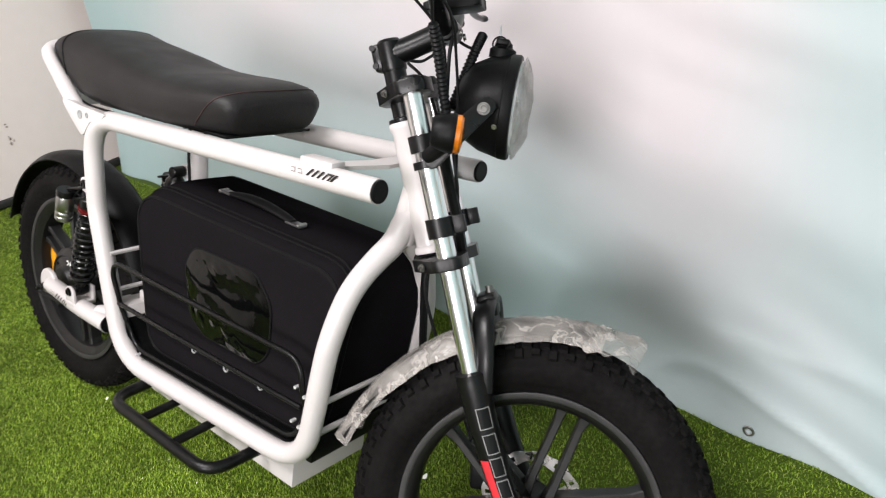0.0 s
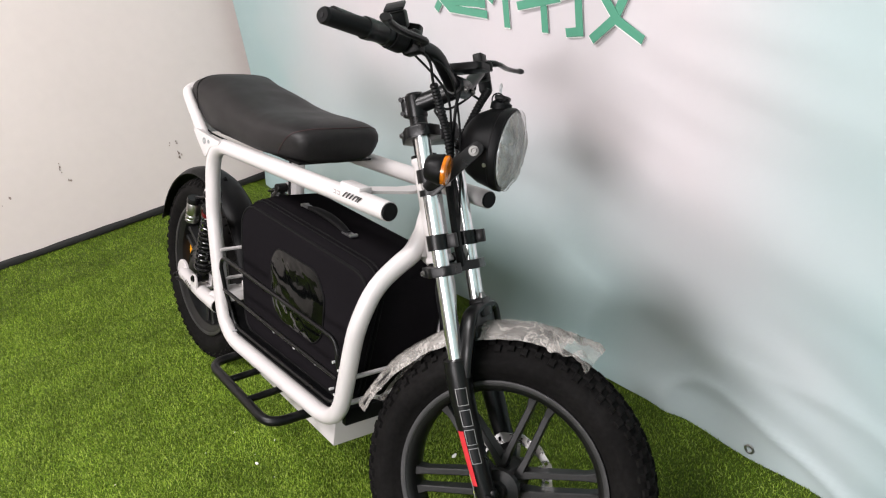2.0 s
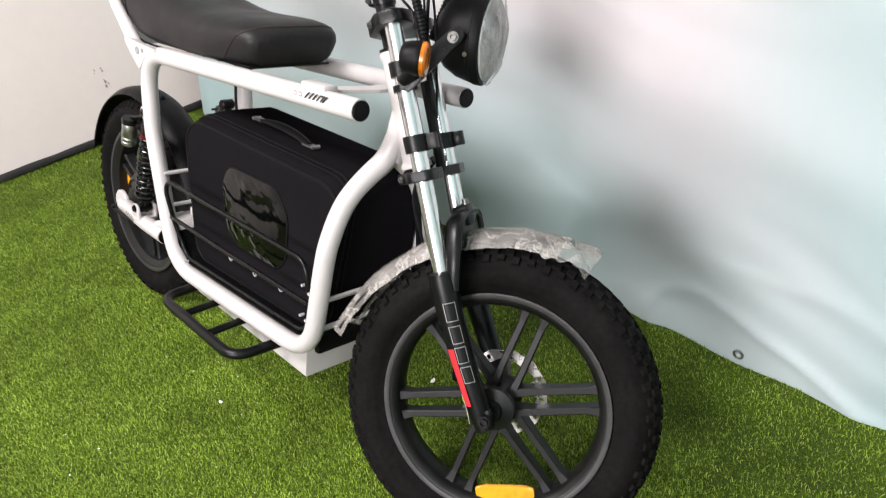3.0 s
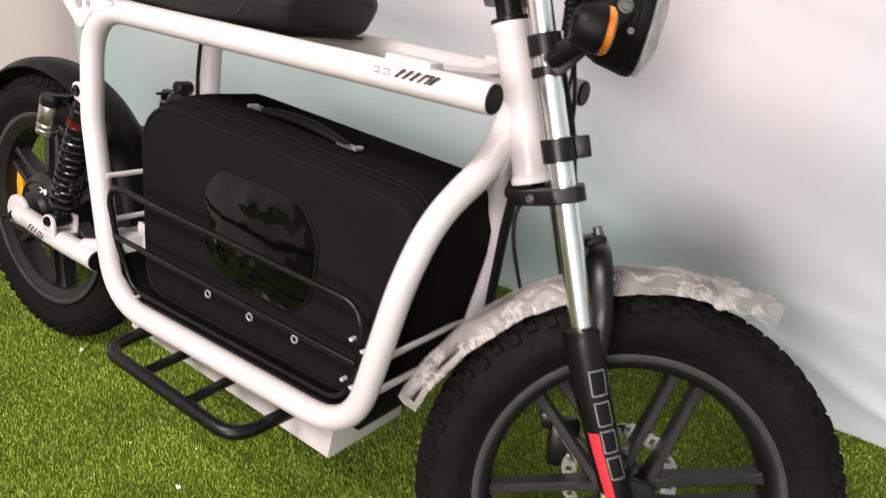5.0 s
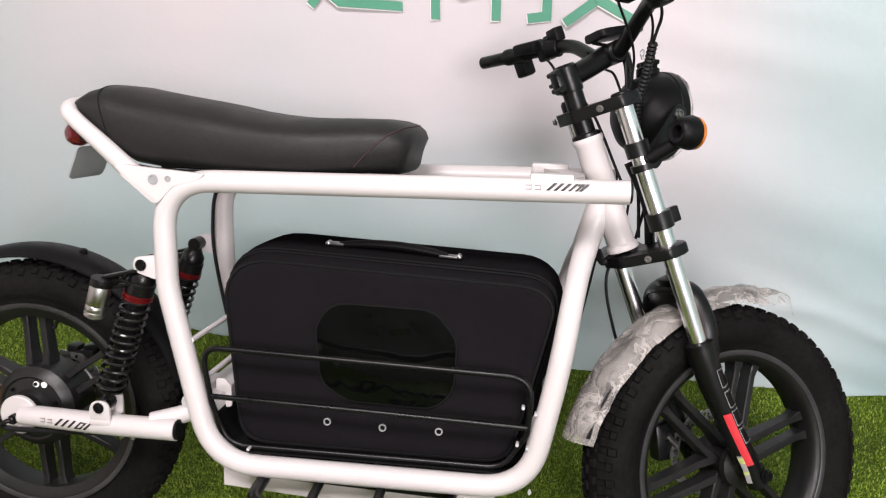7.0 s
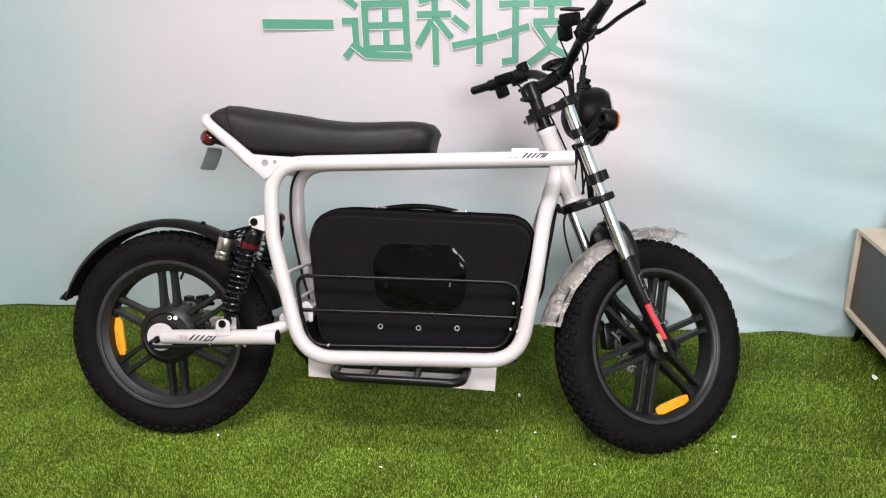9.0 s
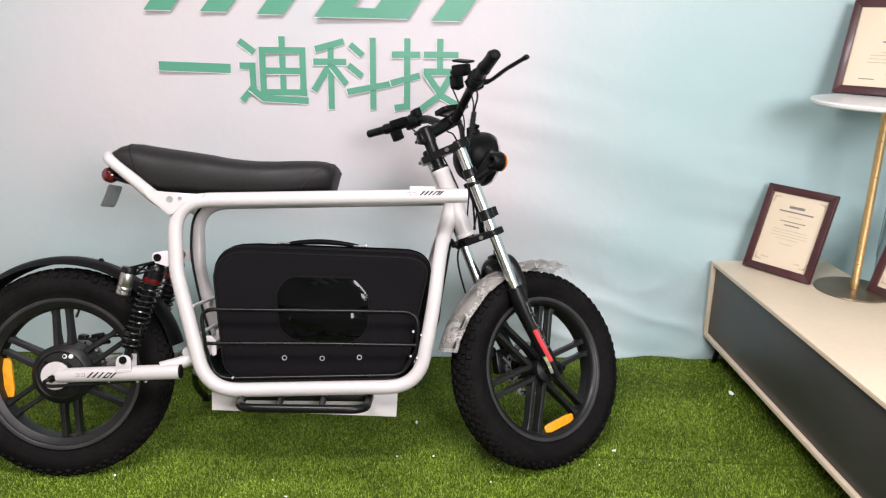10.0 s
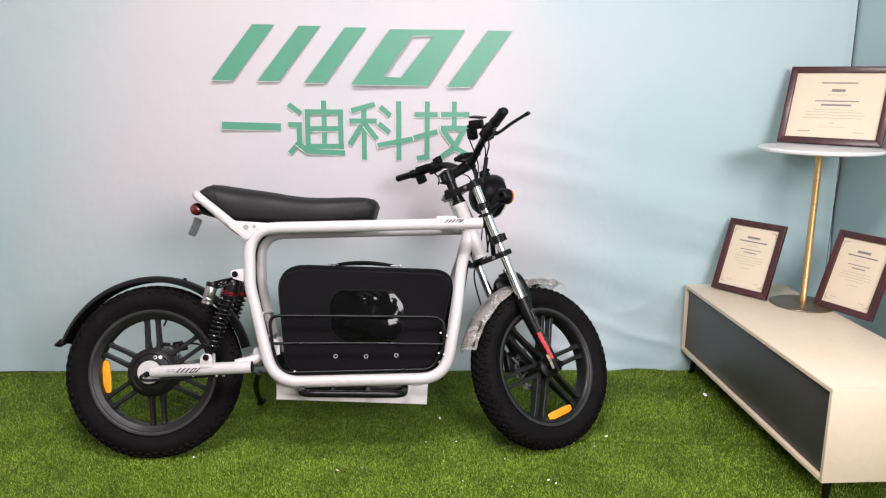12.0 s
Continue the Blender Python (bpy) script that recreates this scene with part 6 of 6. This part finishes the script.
def certificate(at, wide, tall, turn, tip, landscape, seed):
    """A printed certificate in a dark wooden frame, leaning back on its strut."""
    root = new("framed_certificate")
    root.matrix_world = pose(*at, tip, 0, turn)
    rng = random.Random(seed)
    rail, thick = 0.025, 0.016
    w, h = wide / 2, tall
    for name, pts in (("rail", [(-w, 0), (w, 0), (w - rail, rail), (-w + rail, rail)]), ("rail", [(-w, h), (-w + rail, h - rail), (w - rail, h - rail), (w, h)]),
                      ("stile", [(-w, 0), (-w + rail, rail), (-w + rail, h - rail), (-w, h)]), ("stile", [(w, 0), (w, h), (w - rail, h - rail), (w - rail, rail)])):
        bm = B()
        slab(bm, pts, thick, axes((0, 0, 0), (1, 0, 0), (0, 0, 1), (0, -1, 0)), 0.002)
        part(name, bm, MAHOGANY, root)
    face = axes((0, -0.005, 0), (1, 0, 0), (0, 0, 1), (0, -1, 0))
    bm = B()
    slab(bm, [(-w + rail - 0.002, rail - 0.002), (w - rail + 0.002, rail - 0.002), (w - rail + 0.002, h - rail + 0.002), (-w + rail - 0.002, h - rail + 0.002)], 0.002, face)
    sheet = part("paper", bm, PAPER, root, "cream certificate sheet", smooth=0)
    iw = wide - 2 * rail
    ink, faint = INK, INK_FAINT

    def line(mat, cx, cz, lw, lh):
        b = B()
        slab(b, [(cx - lw / 2, cz - lh / 2), (cx + lw / 2, cz - lh / 2), (cx + lw / 2, cz + lh / 2), (cx - lw / 2, cz + lh / 2)], 0.0004, face @ pose(0, 0, 0.0021))
        part("print_line", b, mat, sheet, smooth=0)

    top = h - rail
    span = h - 2 * rail
    if landscape:
        rows = ((0.15, 0.40, 0.018, ink), (0.265, 0.15, 0.042, ink), (0.335, 0.22, 0.008, faint), (0.43, 0.48, 0.016, ink), (0.49, 0.33, 0.026, ink), (0.56, 0.44, 0.008, faint),
                (0.60, 0.62, 0.008, faint), (0.645, 0.66, 0.008, faint), (0.69, 0.66, 0.008, faint), (0.77, 0.06, 0.012, faint), (0.83, 0.30, 0.006, faint))
    else:
        rows = ((0.17, 0.28, 0.036, ink), (0.235, 0.62, 0.020, ink), (0.30, 0.24, 0.008, faint), (0.37, 0.46, 0.012, ink), (0.42, 0.28, 0.016, ink), (0.49, 0.62, 0.006, faint),
                (0.53, 0.66, 0.006, faint), (0.57, 0.66, 0.006, faint), (0.61, 0.40, 0.006, faint), (0.68, 0.22, 0.006, faint))
    for f, wide_part, tall_part, mat in rows:
        line(mat, rng.uniform(-0.01, 0.01) * iw, top - f * span, iw * wide_part, span * tall_part)
    line(ink if landscape else faint, -iw * 0.30, top - 0.90 * span, iw * 0.14, span * 0.012)
    line(faint, iw * 0.30, top - 0.90 * span, iw * 0.12, span * 0.010)
    if not landscape:
        for sx in (-1, 1):
            for z0 in (rail + 0.012, top - 0.012):
                c, d = Vector((sx * (iw / 2 - 0.006), z0)), -sx
                up = 1 if z0 < 0.1 else -1
                b = B()
                slab(b, [(c.x + d * p, c.y + up * q) for p, q in ((0, 0), (0.026, 0), (0.022, 0.0025), (0.010, 0.004), (0.004, 0.010), (0.0025, 0.022), (0, 0.026))], 0.0004, face @ pose(0, 0, 0.0021))
                part("corner_print", b, faint, sheet, smooth=0)
    bm = B()
    slab(bm, [(-w + 0.004, 0.004), (w - 0.004, 0.004), (w - 0.004, h - 0.004), (-w + 0.004, h - 0.004)], 0.004, axes((0, 0.0042, 0), (1, 0, 0), (0, 0, 1), (0, -1, 0)))
    part("backboard", bm, DARK_PANEL, root)
    bm = B()
    a = radians(-tip)
    top_p = Vector((0, 0.005, h * 0.62))
    foot = Vector((0, 0.005 + h * 0.34, math.tan(a) * (0.005 + h * 0.34) + 0.002))
    slab(bm, [(-0.022, 0), (0.022, 0), (0.030, (foot - top_p).length), (-0.030, (foot - top_p).length)], 0.003, axes(top_p, (1, 0, 0), (foot - top_p).normalized(), Vector((1, 0, 0)).cross((foot - top_p).normalized())))
    part("strut", bm, DARK_PANEL, root)
    tagged(root, "wide cream certificate in a dark mahogany frame on a marble stand" if landscape else "upright cream certificate in a dark mahogany frame on the cabinet", "certificate",
           "framed certificates")


def pedestal():
    root = new("pedestal_stand")
    root.matrix_world = pose(2.406, 0.352, 0.379)
    tagged(root, "brass pedestal stand with a round pale marble top", "stand")
    bm = B()
    lathe(bm, [(0, 0), (0.118, 0), (0.120, 0.002), (0.118, 0.005), (0.03, 0.007), (0, 0.007)], Matrix.Identity(4), 48)
    part("base", bm, BRONZE, root, "dark round metal base")
    bm = B()
    lathe(bm, [(0, 0.007), (0.0135, 0.007), (0.0135, 0.030), (0.0125, 0.032), (0.0125, 0.592), (0, 0.592)], Matrix.Identity(4), 20)
    part("pole", bm, BRASS, root, "brushed brass pole")
    bm = B()
    lathe(bm, [(0, 0.592), (0.205, 0.592), (0.215, 0.596), (0.217, 0.603), (0.214, 0.608), (0, 0.608)], Matrix.Identity(4), 64)
    part("tabletop", bm, MARBLE, root, "round pale marble top")


# ---- turf ----
def turf_blades():
    """Short plastic blades, bent at random, joined in one mesh."""
    rng = np.random.default_rng(5)
    count = 740000
    # more blades where the camera passes near
    x = np.concatenate([rng.uniform(-1.33, 2.62, int(count * 0.72)), rng.uniform(-0.9, 1.9, count - int(count * 0.72))])
    y = np.concatenate([rng.uniform(-1.25, 0.80, int(count * 0.72)), rng.uniform(-0.85, 0.35, count - int(count * 0.72))])
    edge = 0.756 - 0.041 * x + 0.034 * np.clip((0.3 - x) / 0.5, 0, 1)
    keep = (y < edge) & (x > -1.38 + (y + 1.2) * 0.077)
    # the joint between two rolls of turf
    keep &= ~((np.abs(y - (0.172 - 0.108 * x) - 0.004 * np.sin(x * 9)) < 0.0060) & (x > 1.25))
    keep &= ~((np.abs(x + 0.395 - 0.12 * y - 0.003 * np.sin(y * 11)) < 0.0040) & (y < 0.45))
    x, y = x[keep], y[keep]
    n = len(x)
    a = rng.uniform(0, 2 * np.pi, n)
    face = a + rng.normal(np.pi / 2, 0.5, n)
    lean = np.abs(rng.normal(0.0, 0.60, n)) + 0.45
    tall = rng.uniform(0.0052, 0.0112, n)
    width = rng.uniform(0.0011, 0.0020, n)
    dx, dy = np.cos(a), np.sin(a)
    wx, wy = np.cos(face) * width / 2, np.sin(face) * width / 2
    z0 = np.full(n, FLOOR_Z)
    m1, t1 = tall * 0.55, tall
    l1, l2 = m1 * np.sin(lean * 0.5), m1 * np.sin(lean * 0.5) + (t1 - m1) * np.sin(lean * 1.35)
    h1, h2 = m1 * np.cos(lean * 0.5), m1 * np.cos(lean * 0.5) + (t1 - m1) * np.cos(lean * 1.35)
    v = np.empty((n, 5, 3))
    v[:, 0] = np.stack([x - wx, y - wy, z0], 1)
    v[:, 1] = np.stack([x + wx, y + wy, z0], 1)
    v[:, 2] = np.stack([x + dx * l1 + wx, y + dy * l1 + wy, z0 + h1], 1)
    v[:, 3] = np.stack([x + dx * l1 - wx, y + dy * l1 - wy, z0 + h1], 1)
    v[:, 4] = np.stack([x + dx * l2, y + dy * l2, z0 + h2], 1)
    me = bpy.data.meshes.new("grass")
    me.vertices.add(n * 5)
    me.vertices.foreach_set("co", v.reshape(-1).astype(np.float32))
    base = (np.arange(n) * 5)[:, None]
    loops = np.concatenate([base + np.array([[0, 1, 2, 3]]), base + np.array([[3, 2, 4]])], 1).reshape(-1)
    me.loops.add(n * 7)
    me.loops.foreach_set("vertex_index", loops.astype(np.int32))
    me.polygons.add(n * 2)
    starts = np.stack([np.arange(n) * 7, np.arange(n) * 7 + 4], 1).reshape(-1)
    me.polygons.foreach_set("loop_start", starts.astype(np.int32))
    me.update(calc_edges=True)
    me.validate()
    me.materials.append(GRASS)
    tagged(new("grass", me), "short green artificial grass with a few straw blades", "artificial grass", kind="stuff")


def litter():
    """Small white scraps lying on the turf."""
    rng = random.Random(12)
    bm = B()
    spots = [(2.05, 0.364), (0.149, -0.022), (0.979, 0.22), (1.02, 0.03), (1.55, 0.034), (1.28, -0.249), (0.623, -0.142), (1.167, -0.104), (0.916, 0.033), (1.15, -0.36), (1.30, -0.27)]
    spots += [(rng.uniform(0.4, 1.5), rng.uniform(-0.7, 0.0)) for _ in range(26)]
    for i, (x, y) in enumerate(spots):
        r = rng.uniform(0.004, 0.008) if i < 11 else rng.uniform(0.0015, 0.0035)
        if i == 0:
            r = 0.013
        m = pose(x, y, 0.006, rng.uniform(-25, 25), rng.uniform(-25, 25), rng.uniform(0, 360))
        slab(bm, [(r * rng.uniform(0.6, 1.2) * math.cos(a), r * rng.uniform(0.4, 0.8) * math.sin(a)) for a in [k * math.tau / 7 for k in range(7)]], 0.001, m)
    tagged(part("paper_scraps", bm, LITTER, smooth=0), "tiny white scraps scattered on the turf", "litter", kind="stuff")


room()
sign(backdrop())
bike()
pet_bag()
cabinet()
pedestal()
certificate((2.222, 0.506, 0.380), 0.246, 0.302, -58, -20, False, 1)
certificate((2.490, 0.222, 0.380), 0.246, 0.306, -70, -20, False, 2)
certificate((2.488, 0.441, 0.988), 0.376, 0.307, -47, -18, True, 3)
litter()
turf_blades()
